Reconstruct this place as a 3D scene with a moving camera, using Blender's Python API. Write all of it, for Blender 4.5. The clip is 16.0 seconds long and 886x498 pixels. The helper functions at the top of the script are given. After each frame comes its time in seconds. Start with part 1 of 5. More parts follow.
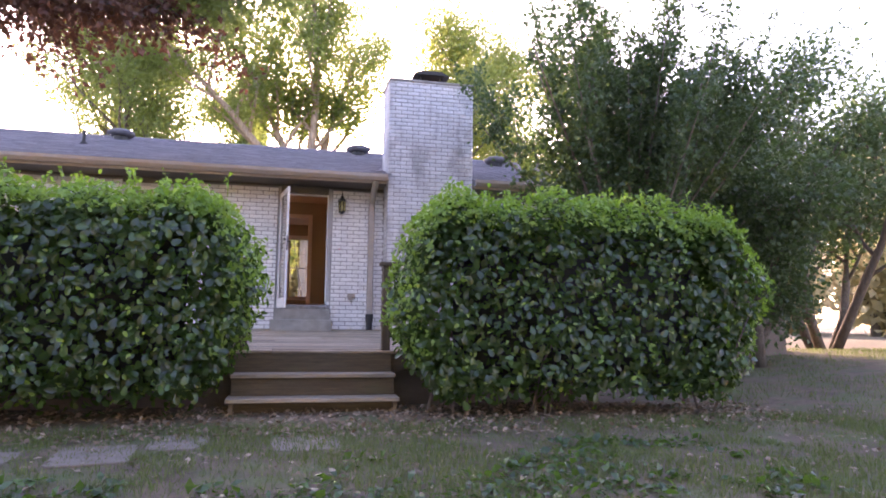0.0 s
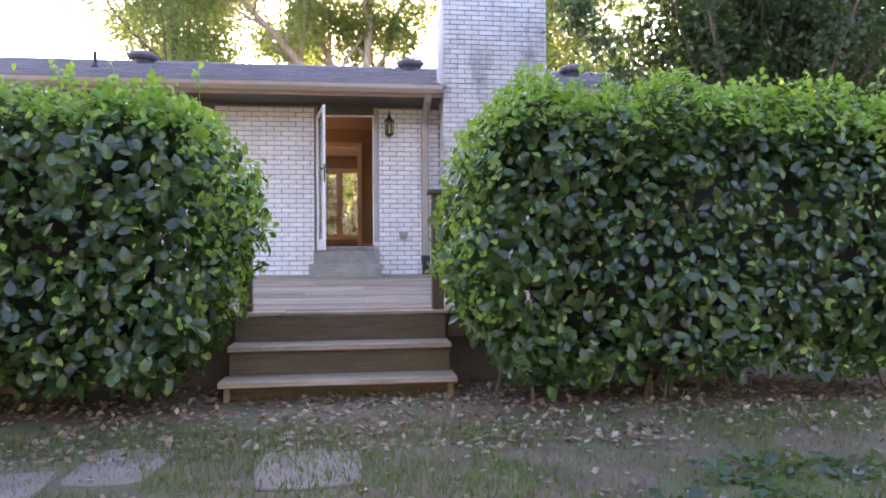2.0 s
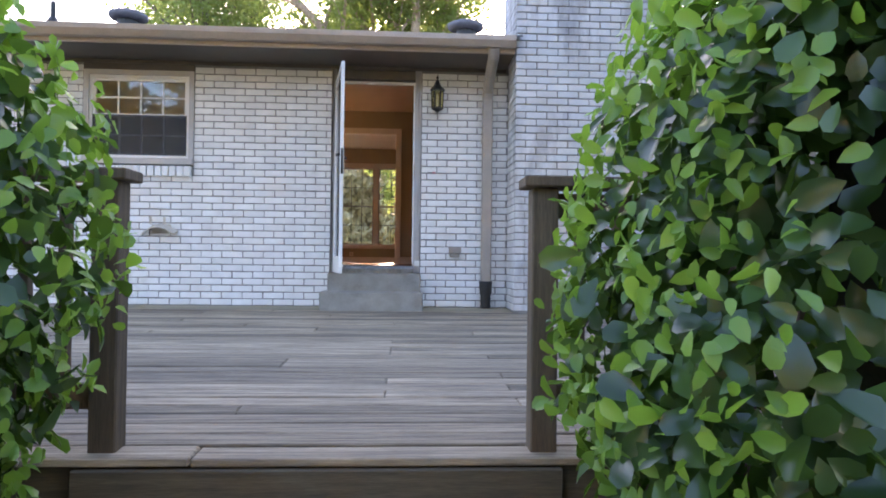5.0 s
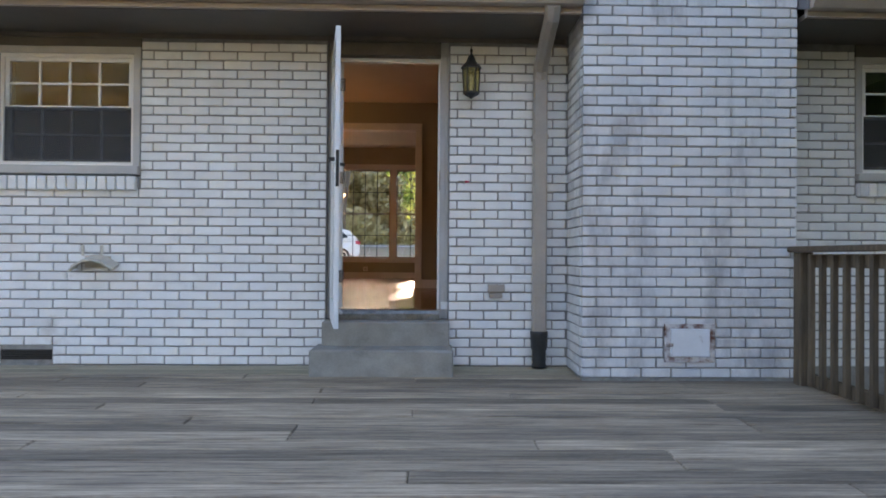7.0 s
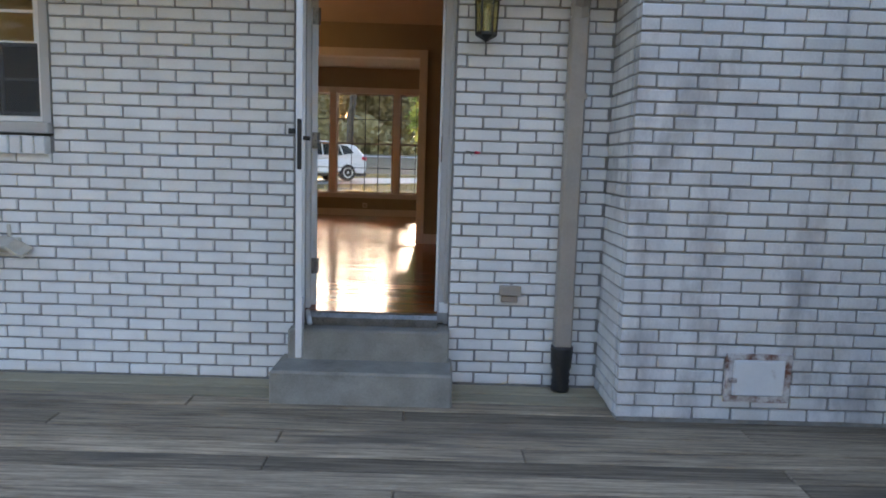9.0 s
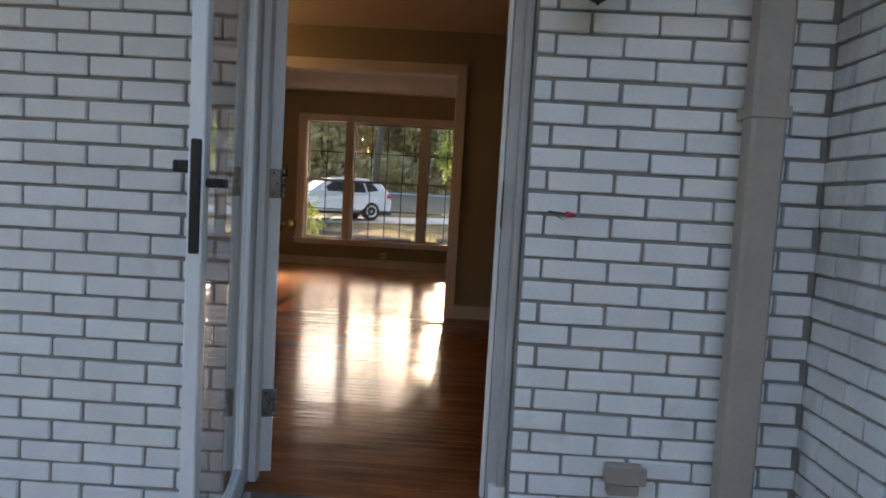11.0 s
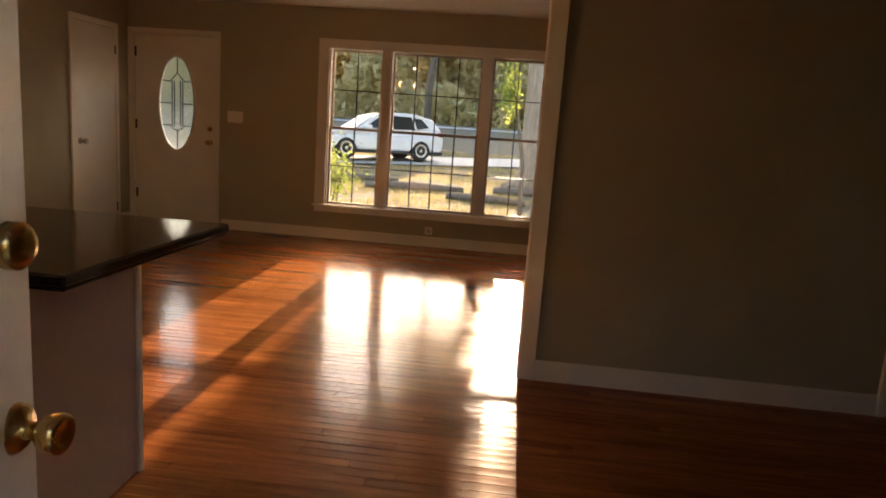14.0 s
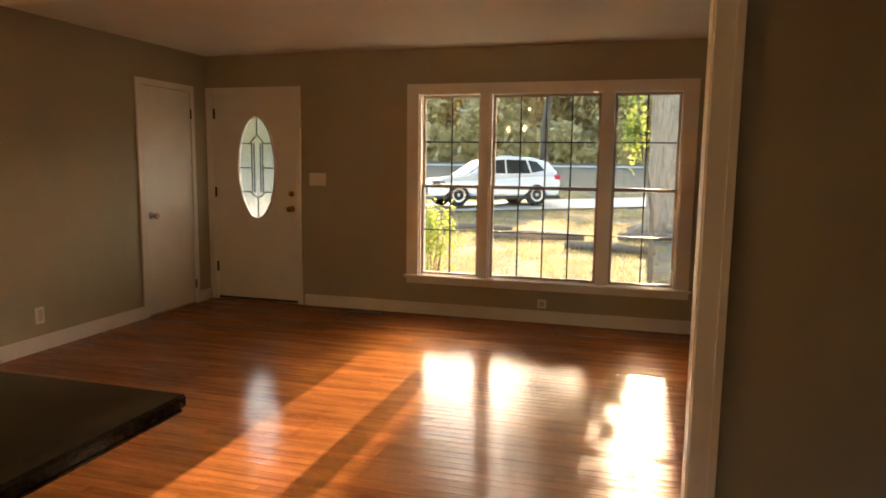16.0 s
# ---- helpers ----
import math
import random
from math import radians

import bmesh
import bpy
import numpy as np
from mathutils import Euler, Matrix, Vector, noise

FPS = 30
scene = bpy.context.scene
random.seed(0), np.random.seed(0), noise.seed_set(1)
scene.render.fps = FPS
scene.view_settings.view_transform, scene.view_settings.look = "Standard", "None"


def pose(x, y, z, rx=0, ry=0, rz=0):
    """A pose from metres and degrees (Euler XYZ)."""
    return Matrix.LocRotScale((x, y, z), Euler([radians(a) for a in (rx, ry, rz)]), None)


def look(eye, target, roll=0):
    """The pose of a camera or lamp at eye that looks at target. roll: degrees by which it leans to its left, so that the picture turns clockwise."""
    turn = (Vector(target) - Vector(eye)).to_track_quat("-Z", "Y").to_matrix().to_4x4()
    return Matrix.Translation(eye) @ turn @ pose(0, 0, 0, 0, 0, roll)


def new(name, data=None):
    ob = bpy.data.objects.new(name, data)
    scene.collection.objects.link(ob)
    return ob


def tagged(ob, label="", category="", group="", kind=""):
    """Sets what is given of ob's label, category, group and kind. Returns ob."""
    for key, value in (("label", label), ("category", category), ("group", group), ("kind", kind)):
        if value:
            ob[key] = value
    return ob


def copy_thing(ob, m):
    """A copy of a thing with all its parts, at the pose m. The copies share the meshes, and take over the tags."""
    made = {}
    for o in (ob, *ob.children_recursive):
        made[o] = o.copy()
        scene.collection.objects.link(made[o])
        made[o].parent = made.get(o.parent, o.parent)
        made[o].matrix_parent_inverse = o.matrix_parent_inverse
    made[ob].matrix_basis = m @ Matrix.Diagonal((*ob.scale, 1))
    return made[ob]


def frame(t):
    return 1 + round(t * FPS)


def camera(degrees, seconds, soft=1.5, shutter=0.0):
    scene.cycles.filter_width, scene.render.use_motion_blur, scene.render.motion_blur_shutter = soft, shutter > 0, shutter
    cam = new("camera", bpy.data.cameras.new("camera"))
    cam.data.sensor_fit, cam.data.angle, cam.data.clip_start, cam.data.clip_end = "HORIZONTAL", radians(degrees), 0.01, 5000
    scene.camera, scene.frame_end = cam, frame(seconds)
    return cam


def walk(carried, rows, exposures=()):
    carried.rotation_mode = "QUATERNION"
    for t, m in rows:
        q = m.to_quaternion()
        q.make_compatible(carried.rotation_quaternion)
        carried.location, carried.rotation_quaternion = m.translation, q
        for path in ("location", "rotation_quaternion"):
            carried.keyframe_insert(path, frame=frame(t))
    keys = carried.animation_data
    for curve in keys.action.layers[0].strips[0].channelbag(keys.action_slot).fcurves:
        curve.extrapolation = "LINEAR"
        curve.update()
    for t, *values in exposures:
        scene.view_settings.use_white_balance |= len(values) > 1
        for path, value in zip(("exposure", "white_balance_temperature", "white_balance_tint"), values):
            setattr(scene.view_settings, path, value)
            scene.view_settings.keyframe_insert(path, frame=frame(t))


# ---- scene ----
cam = camera(66.5, 16.0, 1.8)
PATH = [
    (0, (-0.238, -11.957, 0.626), (0.199, -10.017, 0.842), 0.7),
    (0.5, (-0.089, -11.524, 0.702), (0.256, -9.567, 0.921), 0.5),
    (1, (0.044, -11.085, 0.698), (0.381, -9.118, 0.827), -0.8),
    (1.5, (0.159, -10.541, 0.713), (0.464, -8.566, 0.793), -0.4),
    (2, (0.168, -10.035, 0.734), (0.411, -8.05, 0.757), -0.4),
    (2.5, (0.153, -9.562, 0.791), (0.404, -7.578, 0.797), -0.7),
    (3, (0.216, -9.082, 0.841), (0.331, -7.094, 1.023), -0.6),
    (3.5, (0.235, -8.569, 0.872), (0.309, -6.577, 1.033), -0.1),
    (4, (0.3, -8.104, 0.888), (0.429, -6.112, 1.016), 0.7),
    (4.5, (0.324, -7.618, 0.943), (0.434, -5.622, 1.006), 0.8),
    (4.7, (0.294, -7.383, 0.953), (0.403, -5.386, 1.002), 0.7),
    (6.8, (0.301, -5.433, 1.276), (0.413, -3.436, 1.244), 0.7),
    (7, (0.279, -5.165, 1.315), (0.326, -3.166, 1.336), 0.4),
    (7.5, (0.337, -4.8, 1.432), (0.28, -2.807, 1.271), 1.0),
    (8, (0.34, -4.563, 1.589), (0.348, -2.575, 1.373), 1.9),
    (8.5, (0.338, -4.311, 1.661), (0.415, -2.326, 1.427), 1.7),
    (9, (0.356, -4.011, 1.82), (0.377, -2.027, 1.566), 1.8),
    (9.5, (0.258, -3.6, 1.885), (0.264, -1.608, 1.703), 2.0),
    (10, (0.286, -3.122, 1.877), (0.305, -1.128, 1.731), 2.5),
    (10.2, (0.297, -2.925, 1.862), (0.263, -0.929, 1.74), 3.0),
    (12.3, (0.133, -0.908, 2.005), (0.069, 1.081, 1.808), 3.3),
    (12.5, (0.127, -0.733, 2.0), (0.076, 1.256, 1.805), 3.7),
    (13, (0.111, -0.367, 1.994), (-0.081, 1.613, 1.785), 3.1),
    (13.5, (0.035, -0.045, 2.081), (-0.223, 1.918, 1.8), 3.0),
    (14, (0.022, 0.173, 2.174), (-0.172, 2.132, 1.819), 4.0),
    (14.5, (-0.009, 0.556, 2.186), (-0.188, 2.524, 1.872), 3.2),
    (15, (-0.003, 0.85, 2.247), (-0.328, 2.788, 1.877), 3.0),
    (15.5, (-0.048, 1.12, 2.267), (-0.442, 3.05, 1.923), 1.5),
    (16, (-0.066, 1.391, 2.296), (-0.617, 3.297, 2.043), 0.7),
]
EXPOSURES = [(0, 2.85, 6900, 46), (0.5, 2.2, 6850, 45), (1.0, 2.15, 6850, 43), (1.5, 3.1, 6900, 41), (2.5, 3.2, 6650, 34), (3.2, 3.12, 6450, 28), (4.7, 3.05, 6500, 26), (6.8, 2.6, 6650, 22), (8.5, 2.38, 6520, 20), (10.2, 2.05, 6500, 19), (12.3, 1.85, 6600, 17), (13.0, 2.05, 7300, 20), (14.0, 2.6, 7450, 18), (16.0, 3.08, 7600, 12)]
walk(cam, [(t, look(eye, target, roll)) for t, eye, target, roll in PATH], EXPOSURES)

# ---- world and sun ----
SUN_EL, SUN_AZ = radians(16.3), radians(0.0)
sun = new("sun", bpy.data.lights.new("sun", "SUN"))
sun.data.energy, sun.data.angle, sun.data.color = 2.8, radians(0.6), (1.0, 0.80, 0.55)
sun.matrix_world = look((0, 40, 20), (math.sin(SUN_AZ) * 10, 40 - math.cos(SUN_AZ) * 10, 20 - 10 * math.tan(SUN_EL)))
world = bpy.data.worlds.new("sky")
scene.world = world
world.use_nodes = True
sky = world.node_tree.nodes.new("ShaderNodeTexSky")
sky.sky_type, sky.sun_disc = "NISHITA", False
sky.sun_elevation, sky.sun_rotation = SUN_EL, -SUN_AZ
sky.air_density, sky.dust_density, sky.ozone_density = 1.0, 1.4, 1.0
world.node_tree.links.new(sky.outputs[0], world.node_tree.nodes["Background"].inputs[0])
world.node_tree.nodes["Background"].inputs[1].default_value = 0.15

# ---- materials ----


def surface(name, c1, c2, scale=6.0, rough=0.7, bump=0.2, fine=60.0, stretch=(1, 1, 1), stain=None, stain_scale=1.2,
            stain_at=0.55, stain_stretch=None, metal=0.0, vary=0.0, island=False, bump_dist=0.004, coat=0.0, subsurface=0.0, rough_vary=0.1, specular=0.5, ramp_from=(0.45, 1.05)):
    """A paint, stone or wood: two colours mixed by coarse and fine noise, stains with a shape of their own, fine relief."""
    m = bpy.data.materials.new(name)
    m.use_nodes = True
    nt = m.node_tree
    n, l = nt.nodes, nt.links
    p = n["Principled BSDF"]
    geo = n.new("ShaderNodeNewGeometry")
    mp = n.new("ShaderNodeMapping")
    mp.inputs["Scale"].default_value = stretch
    l.new(geo.outputs["Position"], mp.inputs["Vector"])
    a = n.new("ShaderNodeTexNoise")
    a.inputs["Scale"].default_value, a.inputs["Detail"].default_value = scale, 5
    b = n.new("ShaderNodeTexNoise")
    b.inputs["Scale"].default_value, b.inputs["Detail"].default_value = fine, 3
    l.new(mp.outputs[0], a.inputs["Vector"])
    l.new(mp.outputs[0], b.inputs["Vector"])
    add = n.new("ShaderNodeMath")
    add.operation = "MULTIPLY_ADD"
    l.new(b.outputs[0], add.inputs[0])
    add.inputs[1].default_value = 0.5
    l.new(a.outputs[0], add.inputs[2])
    ramp = n.new("ShaderNodeMapRange")
    ramp.inputs["From Min"].default_value, ramp.inputs["From Max"].default_value = ramp_from
    l.new(add.outputs[0], ramp.inputs["Value"])
    mix = n.new("ShaderNodeMix")
    mix.data_type = "RGBA"
    mix.inputs["A"].default_value, mix.inputs["B"].default_value = (*c1, 1), (*c2, 1)
    l.new(ramp.outputs[0], mix.inputs["Factor"])
    out = mix.outputs["Result"]
    if stain:
        s = n.new("ShaderNodeTexNoise")
        s.inputs["Scale"].default_value, s.inputs["Detail"].default_value = stain_scale, 8
        s.inputs["Roughness"].default_value = 0.65
        if stain_stretch:
            smap = n.new("ShaderNodeMapping")
            smap.inputs["Scale"].default_value = stain_stretch
            l.new(geo.outputs["Position"], smap.inputs["Vector"])
            l.new(smap.outputs[0], s.inputs["Vector"])
        else:
            l.new(geo.outputs["Position"], s.inputs["Vector"])
        sr = n.new("ShaderNodeMapRange")
        sr.inputs["From Min"].default_value, sr.inputs["From Max"].default_value = stain_at, stain_at + 0.2
        l.new(s.outputs[0], sr.inputs["Value"])
        sm = n.new("ShaderNodeMix")
        sm.data_type = "RGBA"
        sm.inputs["B"].default_value = (*stain, 1)
        l.new(sr.outputs[0], sm.inputs["Factor"])
        l.new(out, sm.inputs["A"])
        out = sm.outputs["Result"]
    if vary:
        if island:
            r = geo.outputs["Random Per Island"]
        else:
            r = n.new("ShaderNodeObjectInfo").outputs["Random"]
        vr = n.new("ShaderNodeMapRange")
        vr.inputs["To Min"].default_value, vr.inputs["To Max"].default_value = 1 - vary, 1 + vary
        l.new(r, vr.inputs["Value"])
        hs = n.new("ShaderNodeHueSaturation")
        l.new(vr.outputs[0], hs.inputs["Value"])
        l.new(out, hs.inputs["Color"])
        out = hs.outputs[0]
    l.new(out, p.inputs["Base Color"])
    rr = n.new("ShaderNodeMapRange")
    rr.inputs["To Min"].default_value, rr.inputs["To Max"].default_value = max(0.02, rough - rough_vary), min(1, rough + rough_vary)
    l.new(a.outputs[0], rr.inputs["Value"])
    l.new(rr.outputs[0], p.inputs["Roughness"])
    p.inputs["Metallic"].default_value = metal
    p.inputs["Specular IOR Level"].default_value = specular
    p.inputs["Coat Weight"].default_value = coat
    if bump:
        bp = n.new("ShaderNodeBump")
        bp.inputs["Strength"].default_value, bp.inputs["Distance"].default_value = bump, bump_dist
        l.new(add.outputs[0], bp.inputs["Height"])
        l.new(bp.outputs[0], p.inputs["Normal"])
    return m


def leaf_material(name, c1, c2, rough=0.35, through_colour=(0.25, 0.42, 0.05), through_weight=0.35):
    """Leaves: one colour a leaf, from dark to light, a sheen, and light that shines through."""
    m = bpy.data.materials.new(name)
    m.use_nodes = True
    n, l = m.node_tree.nodes, m.node_tree.links
    p = n["Principled BSDF"]
    geo = n.new("ShaderNodeNewGeometry")
    mix = n.new("ShaderNodeMix")
    mix.data_type = "RGBA"
    mix.inputs["A"].default_value, mix.inputs["B"].default_value = (*c1, 1), (*c2, 1)
    pw = n.new("ShaderNodeMath")
    pw.operation = "POWER"
    l.new(geo.outputs["Random Per Island"], pw.inputs[0])
    pw.inputs[1].default_value = 2.0
    l.new(pw.outputs[0], mix.inputs["Factor"])
    l.new(mix.outputs["Result"], p.inputs["Base Color"])
    p.inputs["Roughness"].default_value = rough
    p.inputs["Specular IOR Level"].default_value = 0.58
    tr = n.new("ShaderNodeBsdfTranslucent")
    tr.inputs[0].default_value = (*through_colour, 1)
    ms = n.new("ShaderNodeMixShader")
    ms.inputs[0].default_value = through_weight
    l.new(p.outputs[0], ms.inputs[1])
    l.new(tr.outputs[0], ms.inputs[2])
    l.new(ms.outputs[0], n["Material Output"].inputs[0])
    return m


def glass_material(name, tint=(1, 1, 1), rough=0.0):
    m = bpy.data.materials.new(name)
    m.use_nodes = True
    p = m.node_tree.nodes["Principled BSDF"]
    p.inputs["Base Color"].default_value = (*tint, 1)
    p.inputs["Roughness"].default_value, p.inputs["Transmission Weight"].default_value, p.inputs["IOR"].default_value = rough, 1.0, 1.45
    return m


BRICK = surface("white painted brick", (0.68, 0.68, 0.66), (0.84, 0.84, 0.82), 5, 0.75, 0.5, 90, stain=(0.42, 0.40, 0.36), stain_scale=2.2, stain_at=0.60, vary=0.06)
BRICK_REST = surface("white painted brickwork", (0.68, 0.68, 0.66), (0.84, 0.84, 0.82), 5, 0.75, 0.5, 90, stain=(0.42, 0.40, 0.36), stain_scale=2.2, stain_at=0.60, vary=0.06, island=True)
CHIMNEY_BRICK = surface("weathered white brick", (0.56, 0.56, 0.56), (0.76, 0.76, 0.75), 4, 0.8, 0.5, 90, stain=(0.31, 0.30, 0.305), stain_scale=2.2, stain_at=0.50, stain_stretch=(1.2, 1.2, 0.45), vary=0.07)
CHIMNEY_REST = surface("weathered white brickwork", (0.56, 0.56, 0.56), (0.76, 0.76, 0.75), 4, 0.8, 0.5, 90, stain=(0.31, 0.30, 0.305), stain_scale=2.2, stain_at=0.50, stain_stretch=(1.2, 1.2, 0.45), vary=0.07, island=True)
MORTAR = surface("grey mortar", (0.20, 0.19, 0.18), (0.34, 0.33, 0.31), 20, 0.95, 0.6, 120)
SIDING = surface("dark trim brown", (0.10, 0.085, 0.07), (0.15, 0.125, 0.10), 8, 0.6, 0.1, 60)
TAUPE = surface("taupe painted metal", (0.30, 0.26, 0.22), (0.38, 0.33, 0.28), 7, 0.5, 0.05, 60, stain=(0.24, 0.2, 0.17), stain_scale=3, stain_at=0.62)
WING = surface("brown wing wall paint", (0.15, 0.12, 0.095), (0.21, 0.17, 0.135), 6, 0.8, 0.2, 60)
TAN_TRIM = surface("tan painted trim", (0.40, 0.33, 0.27), (0.50, 0.42, 0.345), 7, 0.55, 0.05, 60)
SHINGLE = surface("grey asphalt shingle", (0.10, 0.10, 0.11), (0.20, 0.19, 0.20), 9, 0.95, 0.6, 160, vary=0.22, island=True)
GREY_PAINT = surface("light grey frame paint", (0.42, 0.41, 0.39), (0.50, 0.49, 0.47), 6, 0.5, 0.08, 60, stain=(0.3, 0.29, 0.27), stain_scale=4, stain_at=0.62)
WHITE_PAINT = surface("white gloss paint", (0.74, 0.73, 0.70), (0.82, 0.81, 0.78), 4, 0.38, 0.05, 50)
STORM_WHITE = surface("white enamelled metal", (0.70, 0.71, 0.70), (0.80, 0.80, 0.79), 5, 0.35, 0.03, 50, stain=(0.5, 0.5, 0.48), stain_scale=6, stain_at=0.66)
WALL_PAINT = surface("sage taupe wall paint", (0.36, 0.33, 0.24), (0.40, 0.37, 0.275), 3, 0.7, 0.08, 220)
CEILING_PAINT = surface("white ceiling paint", (0.70, 0.68, 0.62), (0.76, 0.74, 0.68), 3, 0.85, 0.1, 180)
CONCRETE = surface("worn concrete", (0.22, 0.205, 0.18), (0.36, 0.34, 0.30), 7, 0.9, 0.4, 120, stain=(0.15, 0.14, 0.12), stain_scale=3, stain_at=0.58)
DECK_WOOD = surface("weathered grey deck wood", (0.13, 0.094, 0.062), (0.475, 0.375, 0.26), 5, 0.74, 0.9, 46, ramp_from=(0.52, 0.98), stretch=(0.5, 11, 11), stain=(0.13, 0.105, 0.08), stain_scale=1.6, stain_at=0.54, stain_stretch=(0.5, 2.5, 1), vary=0.40)
POST_WOOD = surface("brown weathered post wood", (0.06, 0.043, 0.028), (0.165, 0.12, 0.075), 5, 0.85, 0.5, 40, stretch=(9, 9, 0.6), vary=0.15)
LEDGE_WOOD = surface("tan newer deck wood", (0.24, 0.20, 0.13), (0.40, 0.345, 0.24), 5, 0.85, 0.5, 40, stretch=(0.6, 9, 9), stain=(0.16, 0.14, 0.10), stain_scale=2.2, stain_at=0.58, vary=0.15)
STEP_WOOD = surface("brown stained step wood", (0.14, 0.105, 0.072), (0.30, 0.23, 0.155), 5, 0.85, 0.5, 40, stretch=(0.6, 9, 9), stain=(0.30, 0.27, 0.22), stain_scale=2.4, stain_at=0.58, vary=0.12)
RISER_WOOD = surface("dark riser wood", (0.055, 0.042, 0.027), (0.145, 0.112, 0.070), 5, 0.85, 0.5, 40, stretch=(0.6, 9, 9), stain=(0.10, 0.10, 0.055), stain_scale=2.4, stain_at=0.56, vary=0.12)
TREAD_WOOD = surface("pale tread wood", (0.20, 0.165, 0.125), (0.47, 0.40, 0.31), 5, 0.88, 0.7, 44, stretch=(0.5, 10, 10), stain=(0.15, 0.12, 0.085), stain_scale=2.0, stain_at=0.57, vary=0.12)
FLOOR_WOOD = surface("varnished red oak strip", (0.125, 0.038, 0.013), (0.30, 0.108, 0.036), 4, 0.15, 0.08, 34, stretch=(0.7, 9, 9), vary=0.20, bump_dist=0.002, rough_vary=0.07, specular=0.11)
FLOOR_REST = surface("varnished red oak floor", (0.125, 0.038, 0.013), (0.30, 0.108, 0.036), 4, 0.15, 0.08, 34, stretch=(0.7, 9, 9), vary=0.20, island=True, bump_dist=0.002, rough_vary=0.07, specular=0.11)
STONE_TOP = surface("black polished stone", (0.010, 0.010, 0.011), (0.035, 0.034, 0.033), 45, 0.10, 0.0, 150, rough_vary=0.03)
PANEL = surface("pink beige panel paint", (0.42, 0.30, 0.27), (0.48, 0.35, 0.31), 4, 0.6, 0.05, 60)
BLACK_METAL = surface("black metal", (0.015, 0.015, 0.015), (0.035, 0.033, 0.03), 20, 0.45, 0.05, 90, metal=0.3)
BLACK_PLASTIC = surface("black plastic", (0.012, 0.012, 0.013), (0.03, 0.03, 0.03), 20, 0.45, 0.0, 90)
BRASS = surface("worn brass", (0.55, 0.36, 0.13), (0.75, 0.52, 0.22), 12, 0.25, 0.03, 90, metal=1.0)
DARK_BRASS = surface("tarnished brass", (0.05, 0.04, 0.03), (0.10, 0.08, 0.06), 12, 0.45, 0.03, 90, metal=0.8)
NICKEL = surface("brushed nickel", (0.45, 0.43, 0.40), (0.60, 0.58, 0.55), 12, 0.3, 0.03, 90, metal=1.0)
DARK_STEEL = surface("tarnished steel", (0.16, 0.155, 0.145), (0.34, 0.33, 0.31), 14, 0.42, 0.05, 90, metal=0.9, stain=(0.10, 0.085, 0.07), stain_scale=40, stain_at=0.55)
RUSTED = surface("rusty white metal", (0.66, 0.67, 0.68), (0.74, 0.75, 0.76), 5, 0.5, 0.1, 60, stain=(0.16, 0.07, 0.035), stain_scale=9, stain_at=0.60)
RUST = surface("rust on white metal", (0.50, 0.47, 0.45), (0.66, 0.65, 0.64), 14, 0.8, 0.4, 60, stain=(0.14, 0.05, 0.025), stain_scale=13, stain_at=0.42)
CREAM = surface("cream weathered fabric", (0.45, 0.41, 0.33), (0.62, 0.58, 0.5), 16, 0.9, 0.3, 120)
RED = surface("red plastic", (0.5, 0.03, 0.06), (0.6, 0.05, 0.09), 9, 0.4, 0.0, 90)
SOIL = surface("lawn soil", (0.068, 0.05, 0.032), (0.19, 0.142, 0.094), 4.5, 0.97, 1.0, 55, stain=(0.085, 0.115, 0.042), stain_scale=2.6, stain_at=0.46, bump_dist=0.02)
PAVER = surface("buff stone paver", (0.15, 0.125, 0.10), (0.26, 0.22, 0.18), 9, 0.95, 0.6, 90, stain=(0.10, 0.085, 0.06), stain_scale=4.5, stain_at=0.56)
DRIVE = surface("pale concrete drive", (0.42, 0.40, 0.36), (0.55, 0.53, 0.48), 3, 0.9, 0.2, 60)
BARK = surface("grey brown bark", (0.07, 0.055, 0.042), (0.20, 0.165, 0.13), 7, 0.95, 0.9, 50, stretch=(3, 3, 0.7), bump_dist=0.02)
OLD_BARK = surface("old bark with painted sunlight", (0.17, 0.13, 0.095), (0.44, 0.36, 0.27), 5, 0.95, 0.9, 50, stretch=(3, 3, 0.7), bump_dist=0.02)
PALE_BARK = surface("pale smooth bark", (0.10, 0.08, 0.06), (0.22, 0.18, 0.14), 9, 0.85, 0.4, 50, stretch=(3, 3, 0.6))
LEAF_HEDGE = leaf_material("glossy hedge leaf", (0.014, 0.038, 0.016), (0.066, 0.135, 0.038), 0.25, (0.22, 0.42, 0.04), 0.25)
LEAF_YOUNG = leaf_material("young hedge leaf", (0.10, 0.22, 0.03), (0.26, 0.42, 0.06), 0.36, (0.35, 0.60, 0.06), 0.40)
LEAF_TREE = leaf_material("tree leaf", (0.04, 0.075, 0.025), (0.11, 0.16, 0.05), 0.5, (0.36, 0.46, 0.11), 0.50)
LEAF_FAR = leaf_material("far leaf with painted haze", (0.27, 0.245, 0.14), (0.56, 0.50, 0.31), 0.7, (0.80, 0.72, 0.46), 0.78)
FRONT_GRASS = leaf_material("tan grass blade with painted sun", (0.19, 0.16, 0.065), (0.43, 0.35, 0.17), 0.7, (0.56, 0.45, 0.18), 0.4)
LEAF_SHRUB = leaf_material("dark shrub leaf", (0.025, 0.055, 0.024), (0.085, 0.14, 0.055), 0.45, (0.15, 0.26, 0.06), 0.30)
LEAF_GLARE = leaf_material("leaf tinted with red glare", (0.06, 0.03, 0.025), (0.13, 0.07, 0.035), 0.5, (0.35, 0.14, 0.07), 0.35)
